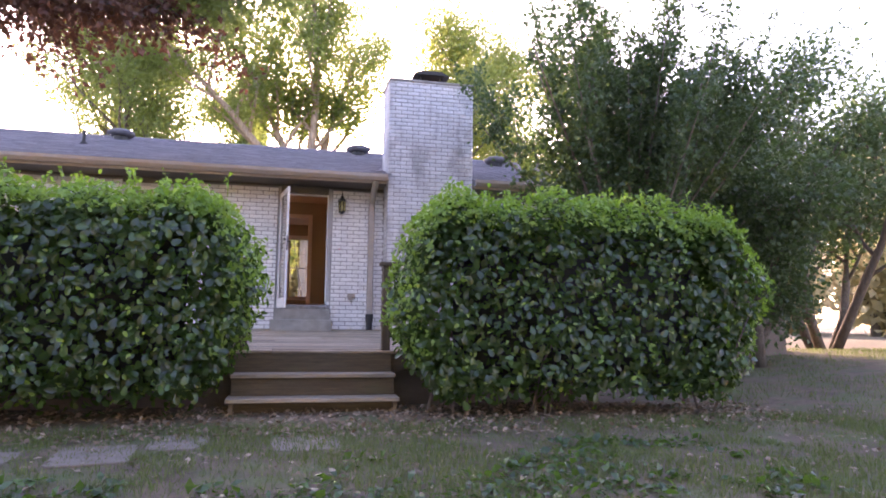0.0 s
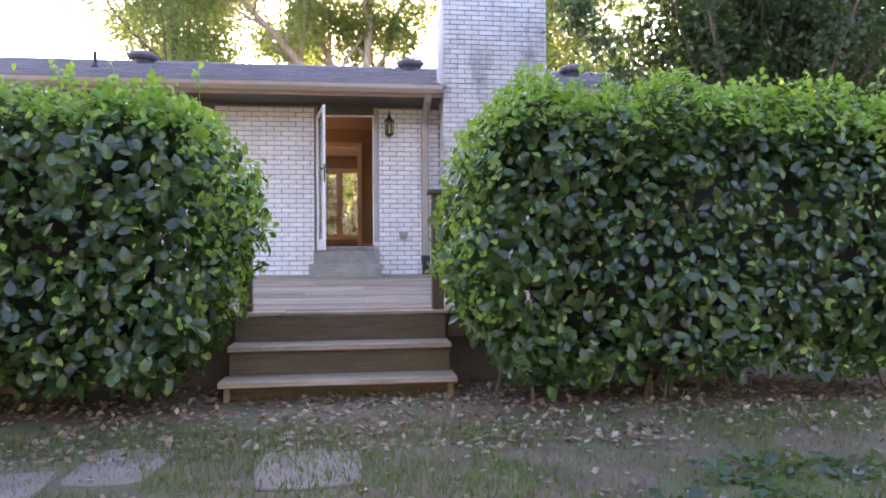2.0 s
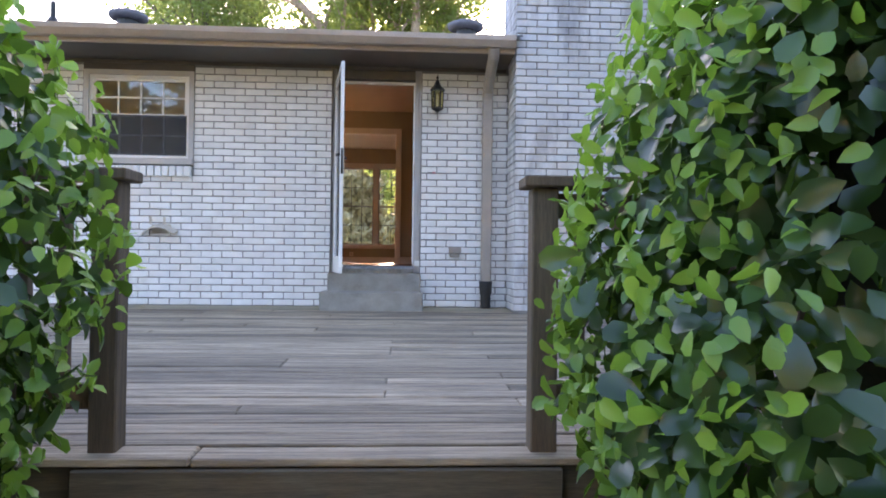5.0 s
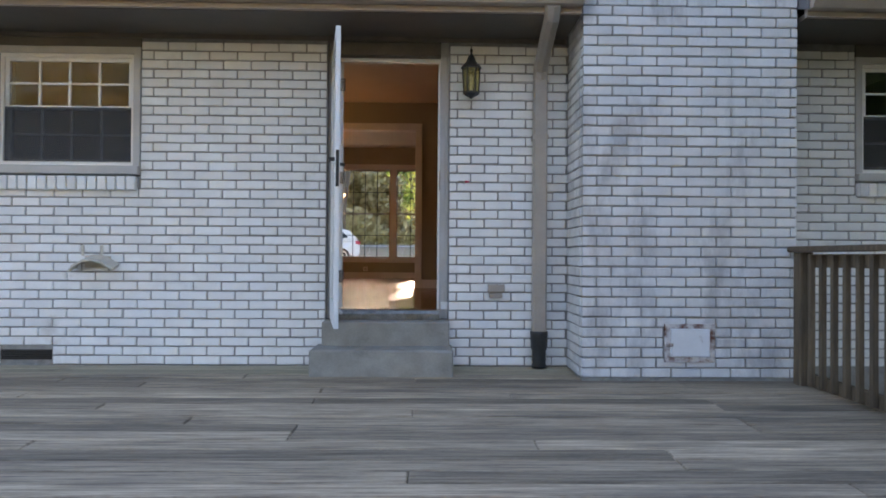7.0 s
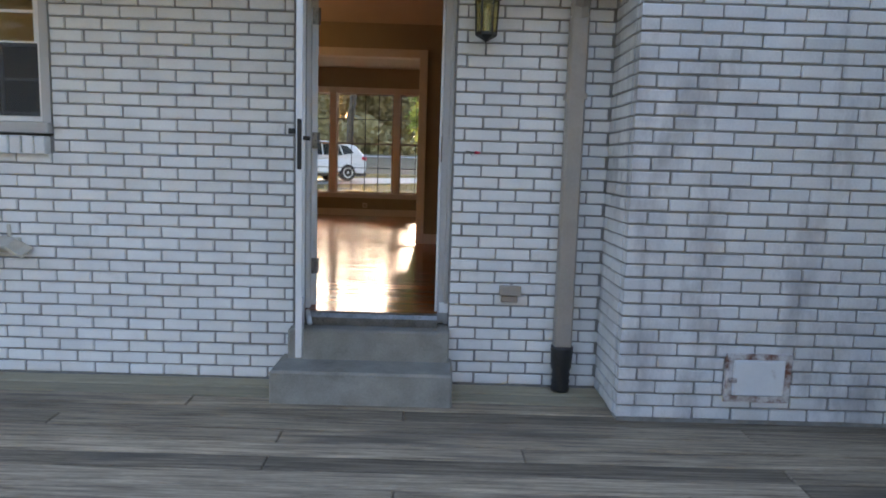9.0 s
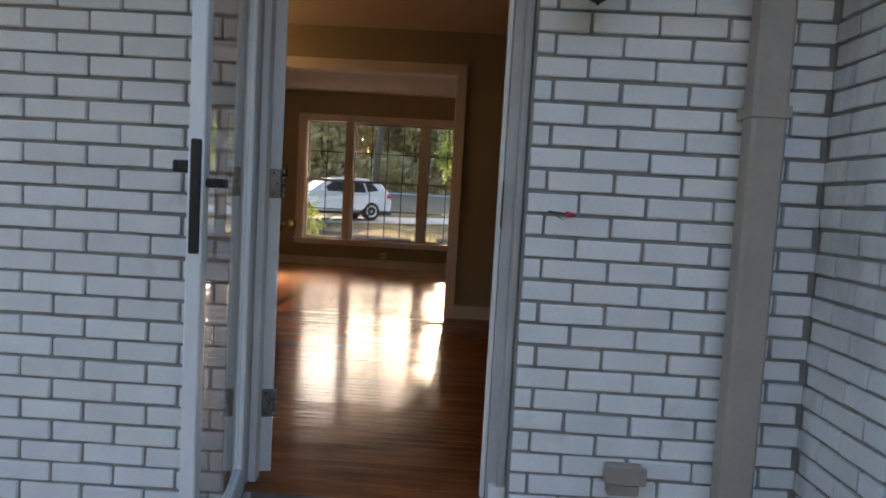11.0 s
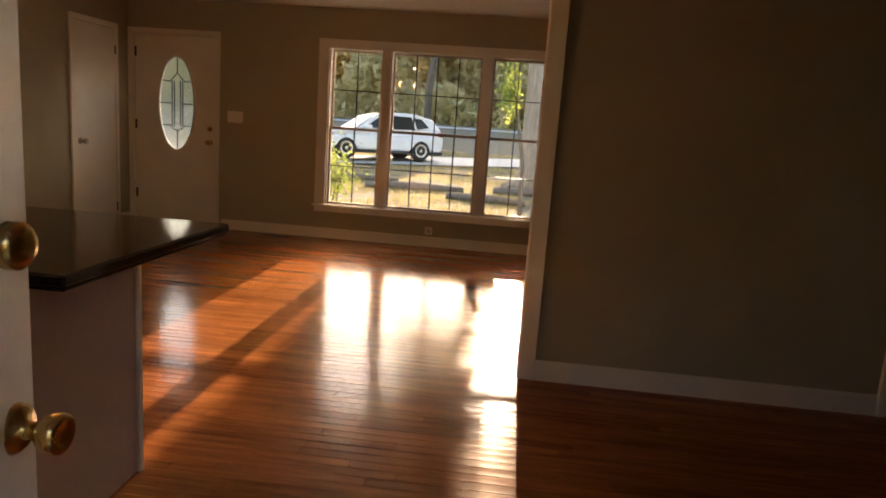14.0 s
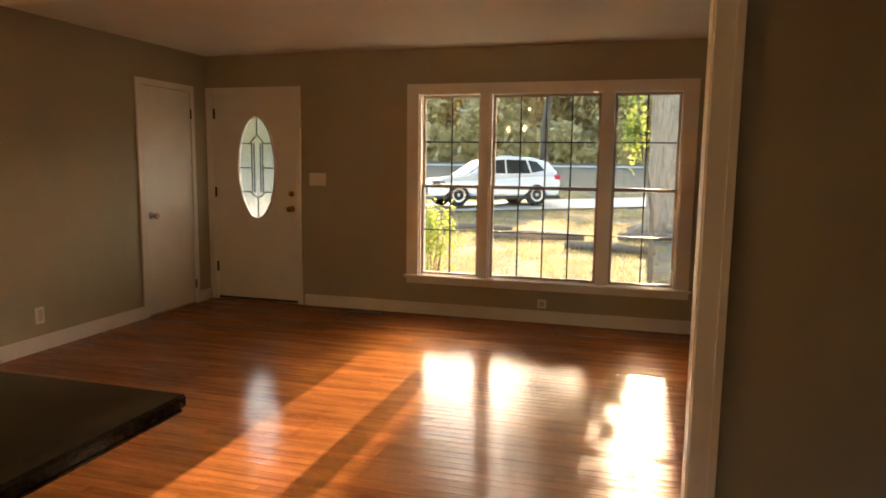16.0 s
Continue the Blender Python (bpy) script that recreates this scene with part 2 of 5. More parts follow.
LEAF_YELLOW = leaf_material("yellow green leaf", (0.08, 0.13, 0.03), (0.18, 0.24, 0.06), 0.5, (0.42, 0.50, 0.11), 0.45)
GRASS = leaf_material("grass blade", (0.04, 0.075, 0.02), (0.14, 0.175, 0.06), 0.6, (0.28, 0.36, 0.08), 0.3)
DRY_LEAF = leaf_material("dry fallen leaf", (0.16, 0.11, 0.07), (0.42, 0.34, 0.26), 0.7, (0.3, 0.2, 0.1), 0.15)
GLASS = glass_material("window glass")
SCREEN = surface("insect screen mesh", (0.03, 0.032, 0.036), (0.05, 0.052, 0.058), 30, 0.6, 0.0, 90)
SCREEN.node_tree.nodes["Principled BSDF"].inputs["Alpha"].default_value = 0.55
FROSTED = glass_material("leaded glass", (0.93, 0.97, 0.93), 0.18)
LAMP_GLASS = glass_material("amber lamp glass", (1.0, 0.90, 0.42), 0.0)
LAMP_GLASS.node_tree.nodes["Principled BSDF"].inputs["IOR"].default_value = 1.03
LAMP_GLASS.node_tree.nodes["Principled BSDF"].inputs["Transmission Weight"].default_value = 0.8
CAR_PAINT = surface("white car paint", (0.72, 0.73, 0.74), (0.76, 0.77, 0.78), 3, 0.25, 0.0, 40, coat=0.6)
CAR_GLASS = surface("dark car glass", (0.015, 0.018, 0.02), (0.03, 0.034, 0.036), 3, 0.06, 0.0, 40)
RUBBER = surface("tyre rubber", (0.012, 0.012, 0.012), (0.03, 0.03, 0.03), 12, 0.85, 0.1, 60)
ALLOY = surface("silver alloy", (0.5, 0.5, 0.5), (0.62, 0.62, 0.62), 9, 0.3, 0.0, 60, metal=1.0)

# ---- small helpers ----


def part(name, bm, material, parent=None, label="", smooth=False):
    """Links a bmesh as one mesh object, in world places, under a thing or a part."""
    me = bpy.data.meshes.new(name)
    bmesh.ops.recalc_face_normals(bm, faces=bm.faces[:])
    bm.to_mesh(me)
    bm.free()
    return link(name, me, material, parent, label, smooth)


def link(name, me, material, parent=None, label="", smooth=False):
    if material is not None and not me.materials:
        me.materials.append(material)
    if smooth:
        me.shade_smooth()
    ob = new(name, me)
    if parent is not None:
        ob.parent = parent
        if parent.type == "EMPTY":
            ob.matrix_parent_inverse = parent.matrix_basis.inverted()
    if label:
        tagged(ob, label)
    return ob


def thing(name, at, label, category, group=""):
    e = new(name)
    e.location = at
    e.empty_display_size = 0.1
    return tagged(e, label, category, group)


def box(x0, x1, y0, y1, z0, z1, bevel=0.0, bm=None, m=None):
    """A box, with eased edges where bevel is given; m turns or moves it."""
    b = bmesh.new()
    bmesh.ops.create_cube(b, size=1, matrix=Matrix.LocRotScale(((x0 + x1) / 2, (y0 + y1) / 2, (z0 + z1) / 2), None, (x1 - x0, y1 - y0, z1 - z0)))
    if bevel:
        bmesh.ops.bevel(b, geom=b.edges[:], offset=bevel, segments=1, affect="EDGES")
    if m is not None:
        bmesh.ops.transform(b, matrix=m, verts=b.verts)
    return join(bm, b) if bm is not None else b


def join(bm, b):
    me = bpy.data.meshes.new("joined")
    b.to_mesh(me)
    b.free()
    bm.from_mesh(me)
    bpy.data.meshes.remove(me)
    return bm


def tube(points, radii, segs=8, bm=None, caps=True):
    """A round bar along points, with a radius at each."""
    b = bm if bm is not None else bmesh.new()
    rings, pts = [], [Vector(p) for p in points]
    for i, p in enumerate(pts):
        d = (pts[min(i + 1, len(pts) - 1)] - pts[max(i - 1, 0)]).normalized()
        u = d.cross(Vector((0, 0, 1)) if abs(d.z) < 0.95 else Vector((1, 0, 0))).normalized()
        v = d.cross(u)
        r = radii[i] if isinstance(radii, (list, tuple)) else radii
        rings.append([b.verts.new(p + (u * math.cos(a) + v * math.sin(a)) * r) for a in [2 * math.pi * k / segs for k in range(segs)]])
    for r0, r1 in zip(rings, rings[1:]):
        for k in range(segs):
            b.faces.new((r0[k], r0[(k + 1) % segs], r1[(k + 1) % segs], r1[k]))
    if caps:
        b.faces.new(rings[0])
        b.faces.new(rings[-1])
    return b


def lathe(profile, centre, axis="z", segs=20):
    """A turned shape: rows of (radius, height) about an axis."""
    b = bmesh.new()
    rings = []
    for r, h in profile:
        ring = []
        for k in range(segs):
            a = 2 * math.pi * k / segs
            c, s = r * math.cos(a), r * math.sin(a)
            q = {"z": (c, s, h), "y": (c, h, s), "x": (h, c, s)}[axis]
            ring.append(b.verts.new(Vector(centre) + Vector(q)))
        rings.append(ring)
    for r0, r1 in zip(rings, rings[1:]):
        for k in range(segs):
            b.faces.new((r0[k], r0[(k + 1) % segs], r1[(k + 1) % segs], r1[k]))
    b.faces.new(rings[0])
    b.faces.new(rings[-1])
    return b


def prism(outline, y0, y1, axis="y", bevel=0.0):
    """An outline of (a, b) pairs drawn out along an axis."""
    b = bmesh.new()

    def at(p, h):
        return {"y": (p[0], h, p[1]), "x": (h, p[0], p[1]), "z": (p[0], p[1], h)}[axis]
    lo, hi = [b.verts.new(at(p, y0)) for p in outline], [b.verts.new(at(p, y1)) for p in outline]
    b.faces.new(lo)
    b.faces.new(hi)
    for k in range(len(outline)):
        b.faces.new((lo[k], lo[(k + 1) % len(lo)], hi[(k + 1) % len(hi)], hi[k]))
    if bevel:
        bmesh.ops.bevel(b, geom=b.edges[:], offset=bevel, segments=1, affect="EDGES")
    return b


def mesh_from(name, verts, faces):
    me = bpy.data.meshes.new(name)
    me.from_pydata(verts, [], faces)
    me.update()
    return me


LEAF8 = (np.array([(0, 0, 0), (-.23, .34, .05), (0, .36, -.03), (.23, .34, .05), (-.30, .72, .04), (0, .76, -.06), (.30, .72, .04), (-.14, .96, -.10), (.14, .96, -.10)]),
         [(0, 2, 1), (0, 3, 2), (1, 2, 5, 4), (2, 3, 6, 5), (4, 5, 7), (5, 8, 7), (5, 6, 8)])
LEAF4 = (np.array([(0, 0, 0), (-.30, .5, .07), (.30, .5, .07), (0, 1, -.06)]), [(0, 2, 1), (1, 2, 3)])
BLADE = (np.array([(-.06, 0, 0), (.06, 0, 0), (-.04, .55, .06), (.04, .55, .06), (0, 1, .22)]), [(0, 1, 3, 2), (2, 3, 4)])


def leaves(name, points, facing, size, template=LEAF4, spread=0.6, rng=None, hang=0.25):
    """One mesh of many leaves: at each point, turned to about the facing given, of a size that varies."""
    rng = rng or np.random.default_rng(1)
    tv, tf = template
    k, n = len(points), len(tv)
    f = facing + rng.normal(0, spread, (k, 3))
    f /= np.linalg.norm(f, axis=1)[:, None] + 1e-9
    t = rng.normal(0, 1, (k, 3)) - np.array((0, 0, hang * 2))
    t -= (t * f).sum(1)[:, None] * f
    t /= np.linalg.norm(t, axis=1)[:, None] + 1e-9
    s = np.cross(t, f)
    sz = size * rng.uniform(0.6, 1.3, k)
    v = points[:, None, :] + sz[:, None, None] * (tv[None, :, 0:1] * s[:, None] + tv[None, :, 1:2] * t[:, None] + tv[None, :, 2:3] * f[:, None])
    base = (np.arange(k) * n)[:, None]
    faces = []
    for face in tf:
        faces += (base + np.array(face)[None]).tolist()
    return mesh_from(name, v.reshape(-1, 3).tolist(), faces)


def grown(x, y, z, height, spread, trunk, seed, levels=3, limbs=6, fork=0.35, lean=(0, 0), segs=8, first=0.35):
    """A tree's wood and its twig ends: (bmesh, list of ends)."""
    rng = random.Random(seed)
    b, ends = bmesh.new(), []

    def bough(p, d, length, r, level):
        pts, rad, q, dd = [p], [r], Vector(p), Vector(d).normalized()
        steps = 5 if level == 0 else 4
        for i in range(steps):
            dd = (dd + Vector((rng.uniform(-.16, .16), rng.uniform(-.16, .16), rng.uniform(-.03, .14)))).normalized()
            q = q + dd * length / steps
            pts.append(q.copy())
            rad.append(max(0.006, r * (1 - 0.62 * (i + 1) / steps)))
        tube(pts, rad, max(4, segs - 2 * level), b)
        if level == levels:
            ends.extend(pts[1:])
            return
        count = limbs if level == 0 else rng.randint(3, 4)
        for i in range(count):
            s = first + (1 - first) * (i + 0.5) / count if level == 0 else rng.uniform(0.3, 1.0)
            k = min(len(pts) - 2, int(s * (len(pts) - 1)))
            base = pts[k].lerp(pts[k + 1], s * (len(pts) - 1) - k)
            a = i * 2.4 + rng.uniform(-.5, .5)
            side = Vector((math.cos(a), math.sin(a), rng.uniform(0.15, 0.9)))
            nd = (side * (1 - fork) + dd * fork).normalized()
            bough(base, nd, (spread if level == 0 else length * 0.6) * rng.uniform(0.7, 1.15), rad[k] * 0.55, level + 1)
    bough(Vector((x, y, z)), Vector((lean[0], lean[1], 1)), height, trunk, 0)
    return b, ends


def tree(name, at, height, spread, trunk, seed, label, bark, leaf, count, size, category="tree", levels=3, limbs=7, puff=0.5, fork=0.35, lean=(0, 0), first=0.35, group="", keep=None):
    t = thing(name, at, label, category, group)
    b, ends = grown(*at, height, spread, trunk, seed, levels, limbs, fork, lean, first=first)
    part("trunk", b, bark, t, smooth=True)
    rng = np.random.default_rng(seed)
    e = np.array([tuple(p) for p in ends])
    pts = e[rng.integers(0, len(e), count)] + rng.normal(0, puff, (count, 3))
    if keep is not None:
        pts = pts[keep(pts)]
    out = rng.normal(0, 1, (len(pts), 3)) + np.array((0, 0, 0.5))
    crown = link("crown", leaves("crown", pts, out, size, LEAF4, 0.4, rng), leaf, t)
    tagged(crown, kind="stuff")
    return t


def ground_z(x, y):
    """The lie of the land: the back lawn falls away from the house, the front yard climbs to the street."""
    back = -0.25 - 0.03 * min(max(0, -5.5 - y), 8) + 0.35 * min(1, max(0, (x - 5.0) / 5.0))
    s = min(1, max(0, (y - 6.0) / 2.0))
    front = 0.35 + 0.0315 * max(0, min(y, 24) - 8) + 0.042 * max(0, min(y, 60) - 24)
    e = min(1, max(0, (x - 6.5) / 6.0))
    s *= 1 - e
    return back * (1 - s) + front * s + 0.02 * noise.noise(Vector((x * 0.6, y * 0.6, 0))) * (0 if y > 6 else 1)

# ---- the large structure ----
FLOOR, DECK, CEIL = 0.90, 0.475, 3.30
HOUSE_L, HOUSE_R, FRONT = -9.0, 9.6, 7.27


def structure(name, bm, material, label, category):
    return tagged(part(name, bm, material), label, category, kind="structure")


def wall_with_holes(x0, x1, z0, z1, y0, y1, holes):
    """Boxes that leave the holes (x0, x1, z0, z1) free, in a wall along x."""
    b = bmesh.new()
    xs = sorted({x0, x1, *[h[0] for h in holes], *[h[1] for h in holes]})
    for a, c in zip(xs, xs[1:]):
        cuts = sorted([(h[2], h[3]) for h in holes if h[0] <= a + 1e-6 and h[1] >= c - 1e-6])
        z = z0
        for lo, hi in cuts:
            if lo > z + 1e-6:
                box(a, c, y0, y1, z, lo, bm=b)
            z = max(z, hi)
        if z < z1 - 1e-6:
            box(a, c, y0, y1, z, z1, bm=b)
    bmesh.ops.remove_doubles(b, verts=b.verts, dist=1e-5)
    return b


# ground: one sheet to the horizon
gx = [-900, -300, -120, -60, -40, -30] + [-24 + 1.5 * i for i in range(8)] + [-12 + 0.5 * i for i in range(53)] + [15 + 2 * i for i in range(10)] + [40, 60, 120, 300, 900]
gy = [-900, -300, -120, -60, -40, -28, -22, -18] + [-15 + 0.5 * i for i in range(48)] + [9 + 1.5 * i for i in range(30)] + [56, 60, 70, 90, 140, 300, 900]
verts = [(x, y, ground_z(x, y)) for y in gy for x in gx]
nx = len(gx)
faces = [(j * nx + i, j * nx + i + 1, (j + 1) * nx + i + 1, (j + 1) * nx + i) for j in range(len(gy) - 1) for i in range(nx - 1)]
ground = link("ground", mesh_from("ground", verts, faces), SOIL, smooth=True)
tagged(ground, "patchy shaded lawn of thin grass and bare soil", "lawn", kind="structure")


def strip(points, width, lift):
    """A flat band laid on the ground along points."""
    b, rows = bmesh.new(), []
    for i, (x, y) in enumerate(points):
        d = Vector(points[min(i + 1, len(points) - 1)]) - Vector(points[max(i - 1, 0)])
        nrm = Vector((-d.y, d.x)).normalized() * width / 2
        rows.append([b.verts.new((x + s * nrm.x, y + s * nrm.y, ground_z(x + s * nrm.x, y + s * nrm.y) + lift)) for s in (-1, 1)])
    for a, c in zip(rows, rows[1:]):
        b.faces.new((a[0], a[1], c[1], c[0]))
    return b


DRIVE_LINE = [(-4.95 + 0.86 * i, 23.6 + 0.50 * i) for i in range(-9, 26)]
structure("driveway", strip(DRIVE_LINE, 3.0, 0.05), DRIVE, "pale sunlit concrete driveway across the front lawn", "driveway")
structure("road", strip([(-70 + 4 * i, 53 + 0.02 * i) for i in range(34)], 2.6, 0.06), DRIVE, "pale street beyond the front lawn", "road")

# rear wall: block behind the brick face
REAR_HOLES = [(-3.02, -1.90, 1.90, 3.02), (-0.49, 0.44, 0.60, 3.02), (3.60, 4.72, 1.90, 3.02)]
wall_rear = structure("wall_rear", wall_with_holes(HOUSE_L, HOUSE_R, -0.3, 3.05, 0.012, 0.22, REAR_HOLES), MORTAR, "white painted brick rear wall with grey mortar joints", "wall")
# plaster face inside
structure("wall_rear_inside", wall_with_holes(-4.25, 5.3, FLOOR, CEIL, 0.222, 0.235, [(-2.98, -1.94, 1.99, 2.87), (-0.45, 0.44, FLOOR, 2.90), (3.64, 4.68, 1.99, 2.87)]), WALL_PAINT, "sage taupe painted inner face of the rear wall", "wall")
structure("wall_front", wall_with_holes(HOUSE_L, HOUSE_R, -0.2, CEIL, FRONT, FRONT + 0.2, [(-2.03, 0.28, 1.26, 2.92), (-4.17, -3.23, FLOOR, 2.95)]), WALL_PAINT, "sage taupe painted front wall", "wall")
structure("wall_left", box(-4.40, -4.215, 0.235, FRONT, FLOOR, CEIL), WALL_PAINT, "sage taupe painted living room side wall", "wall")
structure("wall_right", box(5.3, 5.45, 0.235, FRONT, FLOOR, CEIL), WALL_PAINT, "sage taupe painted far side wall", "wall")
structure("wall_gable_left", box(HOUSE_L, HOUSE_L + 0.2, 0.22, FRONT, -0.3, CEIL), MORTAR, "brick side wall of the house", "wall")
structure("wall_gable_right", box(HOUSE_R - 0.2, HOUSE_R, 0.22, FRONT, -0.3, CEIL), SIDING, "brown side wall of the house", "wall")
structure("wall_light_block", box(-1.85, -1.75, 0.236, 1.40, FLOOR, CEIL), WALL_PAINT, "plain painted wall, added unseen to darken the room behind the window", "wall")
structure("wall_light_block_end", box(-4.25, -1.85, 1.30, 1.40, FLOOR, CEIL), WALL_PAINT, "plain painted end wall, added unseen to darken the room behind the window", "wall")
structure("wall_light_block_right", box(3.4, 3.5, 0.236, 3.60, FLOOR, CEIL), WALL_PAINT, "plain painted wall, added unseen to darken the room behind the window", "wall")
structure("wall_wing", box(7.62, 9.6, -0.02, 0.010, -0.3, 2.98), WING, "brown paneled wall at the far end of the house", "wall")
PY0, PY1 = 3.60, 3.74
wall_partition = structure("wall_partition", wall_with_holes(-4.25, 5.3, FLOOR, CEIL, PY0, PY1, [(-3.6, 0.137, FLOOR, 2.96), (1.985, 2.745, FLOOR, 2.96)]), WALL_PAINT, "taupe painted partition with a wide cased opening", "wall")
structure("ceiling", box(-4.25, 5.3, 0.235, FRONT, CEIL, CEIL + 0.05), CEILING_PAINT, "white painted flat ceiling", "ceiling")
floor = structure("floor", box(-4.25, 5.3, 0.236, FRONT, FLOOR - 0.12, FLOOR - 0.012), FLOOR_WOOD, "glossy red oak strip floor with sun patches", "floor")


def baseboard(x0, x1, y0, y1):
    b = box(x0, x1, y0, y1, FLOOR, FLOOR + 0.085)
    cx, cy = (x1 - x0) * 0.2 if x1 - x0 < 0.1 else 0, (y1 - y0) * 0.2 if y1 - y0 < 0.1 else 0
    box(x0 + cx, x1 - cx, y0 + cy, y1 - cy, FLOOR + 0.085, FLOOR + 0.11, bm=b)
    return b


base = structure("baseboard", baseboard(0.209, 1.908, PY0 - 0.016, PY0), WHITE_PAINT, "white painted baseboard", "baseboard")
for a in [(-3.16, 5.3, FRONT - 0.016, FRONT), (-4.215, -4.199, PY1, 6.27), (-4.215, -4.199, 7.05, FRONT), (2.822, 3.4, PY0 - 0.016, PY0), (0.209, 1.908, PY1, PY1 + 0.016), (2.822, 5.3, PY1, PY1 + 0.016)]:
    structure("baseboard", baseboard(*a), WHITE_PAINT, "white painted baseboard", "baseboard")


def casing(name, x0, x1, z0, z1, y, d, w, label, sill=False):
    """A stepped door or window casing round an opening, on the face y, standing out by d."""
    b = bmesh.new()
    s = -1 if d < 0 else 1
    lo, hi = min(y, y + d), max(y, y + d)
    box(x0 - w, x0, lo, hi, z0, z1 + w, bm=b, bevel=0.003)
    box(x1, x1 + w, lo, hi, z0, z1 + w, bm=b, bevel=0.003)
    box(x0, x1, lo, hi, z1, z1 + w, bm=b, bevel=0.003)
    q = y + d
    lo, hi = min(q, q + s * 0.006), max(q, q + s * 0.006)
    box(x0 - w, x0 - w * 0.72, lo, hi, z0, z1 + w, bm=b)
    box(x1 + w * 0.72, x1 + w, lo, hi, z0, z1 + w, bm=b)
    box(x0 - w * 0.72, x1 + w * 0.72, lo, hi, z1 + w * 0.72, z1 + w, bm=b)
    if sill:
        box(x0 - w, x1 + w, min(y, y + d), max(y, y + d), z0 - w, z0, bm=b, bevel=0.003)
    return structure(name, b, WHITE_PAINT, label, "trim")


casing("trim_opening", -3.585, 0.122, FLOOR, 2.945, PY0, -0.018, 0.085, "white painted casing of the wide opening")
casing("trim_opening_back", -3.585, 0.122, FLOOR, 2.945, PY1, 0.018, 0.085, "white painted casing of the wide opening")
casing("trim_hall_door", 1.98, 2.75, FLOOR, 2.945, PY0, -0.018, 0.07, "white painted casing of the hall doorway")
casing("trim_hall_door_back", 1.98, 2.75, FLOOR, 2.945, PY1, 0.018, 0.07, "white painted casing of the hall doorway")
b = box(0.119, 0.136, PY0, PY1, FLOOR, 2.943)
box(-3.599, -3.585, PY0, PY1, FLOOR, 2.943, bm=b)
box(-3.599, 0.136, PY0, PY1, 2.943, 2.959, bm=b)
structure("trim_jamb", b, WHITE_PAINT, "white painted jamb lining of the wide opening", "trim")

# roof
RIDGE_Y, RIDGE_Z, EAVE_Y, EAVE_Z = 3.6, 4.55, -0.60, 3.15
roof = thing("roof", (0, RIDGE_Y, EAVE_Z), "low grey asphalt shingle gable roof", "roof")
roof["kind"] = "structure"
slope = (RIDGE_Z - EAVE_Z) / (RIDGE_Y - EAVE_Y)
for x0, x1, ya in ((HOUSE_L - 0.4, 1.34, EAVE_Y), (1.34, 2.88, 0.32), (2.88, HOUSE_R + 0.4, EAVE_Y)):
    za = EAVE_Z + (ya - EAVE_Y) * slope
    b = prism([(ya, za - 0.01), (RIDGE_Y, RIDGE_Z - 0.01), (7.85, 3.52), (7.85, 3.39), (RIDGE_Y, RIDGE_Z - 0.14), (ya, za - 0.12)], x0, x1, "x")
    part("roof_deck", b, SHINGLE, roof)
rng = np.random.default_rng(5)
sv, sf = [], []
rows_n = 30
for j in range(rows_n):
    y0 = EAVE_Y - 0.02 + (RIDGE_Y - EAVE_Y) / rows_n * j
    y1 = y0 + (RIDGE_Y - EAVE_Y) / rows_n * 1.04
    x = HOUSE_L - 0.4 - rng.uniform(0, 0.3)
    while x < HOUSE_R + 0.4:
        w = rng.uniform(0.26, 0.34)
        if not (1.3 < x + w / 2 < 2.92 and y0 < 0.4):
            k = len(sv)
            za, zb = EAVE_Z + (y0 - EAVE_Y) * slope, EAVE_Z + (y1 - EAVE_Y) * slope
            sv += [(x, y0, za + 0.010), (x + w - 0.006, y0, za + 0.010), (x + w - 0.006, y1, zb + 0.003), (x, y1, zb + 0.003), (x, y0, za - 0.004), (x + w - 0.006, y0, za - 0.004)]
            sf += [(k, k + 1, k + 2, k + 3), (k, k + 4, k + 5, k + 1)]
        x += w
tagged(link("shingle", mesh_from("shingle", sv, sf), SHINGLE, roof), kind="stuff")
part("ridge_cap", prism([(RIDGE_Y - 0.16, RIDGE_Z - 0.045), (RIDGE_Y, RIDGE_Z + 0.022), (RIDGE_Y + 0.16, RIDGE_Z - 0.045), (RIDGE_Y, RIDGE_Z - 0.02)], HOUSE_L - 0.4, HOUSE_R + 0.4, "x"), SHINGLE, roof)
for x0, x1 in ((HOUSE_L - 0.4, 1.33), (2.90, HOUSE_R + 0.4)):
    b = box(x0, x1, -0.56, -0.53, 2.99, 3.13)
    structure("fascia", b, TAN_TRIM, "tan painted fascia board under the roof edge", "trim")
    # gutter: an open channel with a rolled lip
    b = prism([(-0.565, 3.13), (-0.565, 3.04), (-0.63, 3.04), (-0.665, 3.09), (-0.665, 3.135), (-0.675, 3.135), (-0.675, 3.085), (-0.635, 3.03), (-0.562, 3.03), (-0.562, 3.13)], x0, x1 - 0.004, "x")
    g = thing("gutter", ((x0 + x1) / 2, -0.6, 3.03), "tan painted metal rain gutter along the eave", "gutter")
    part("channel", b, TAN_TRIM, g)
    for xe in (x0 - 0.003, x1 - 0.003):
        part("end_cap", prism([(-0.565, 3.128), (-0.565, 3.032), (-0.636, 3.032), (-0.673, 3.087), (-0.673, 3.133)], xe, xe + 0.003, "x"), TAN_TRIM, g)
    for i in range(int((x1 - x0) / 0.9)):
        xs = x0 + 0.45 + 0.9 * i
        part("hanger", box(xs, xs + 0.025, -0.674, -0.566, 3.131, 3.136), TAN_TRIM, g)
    structure("soffit", box(x0, x1, -0.53, 0.24, 2.985, 3.02), SIDING, "dark brown soffit under the eave", "soffit")
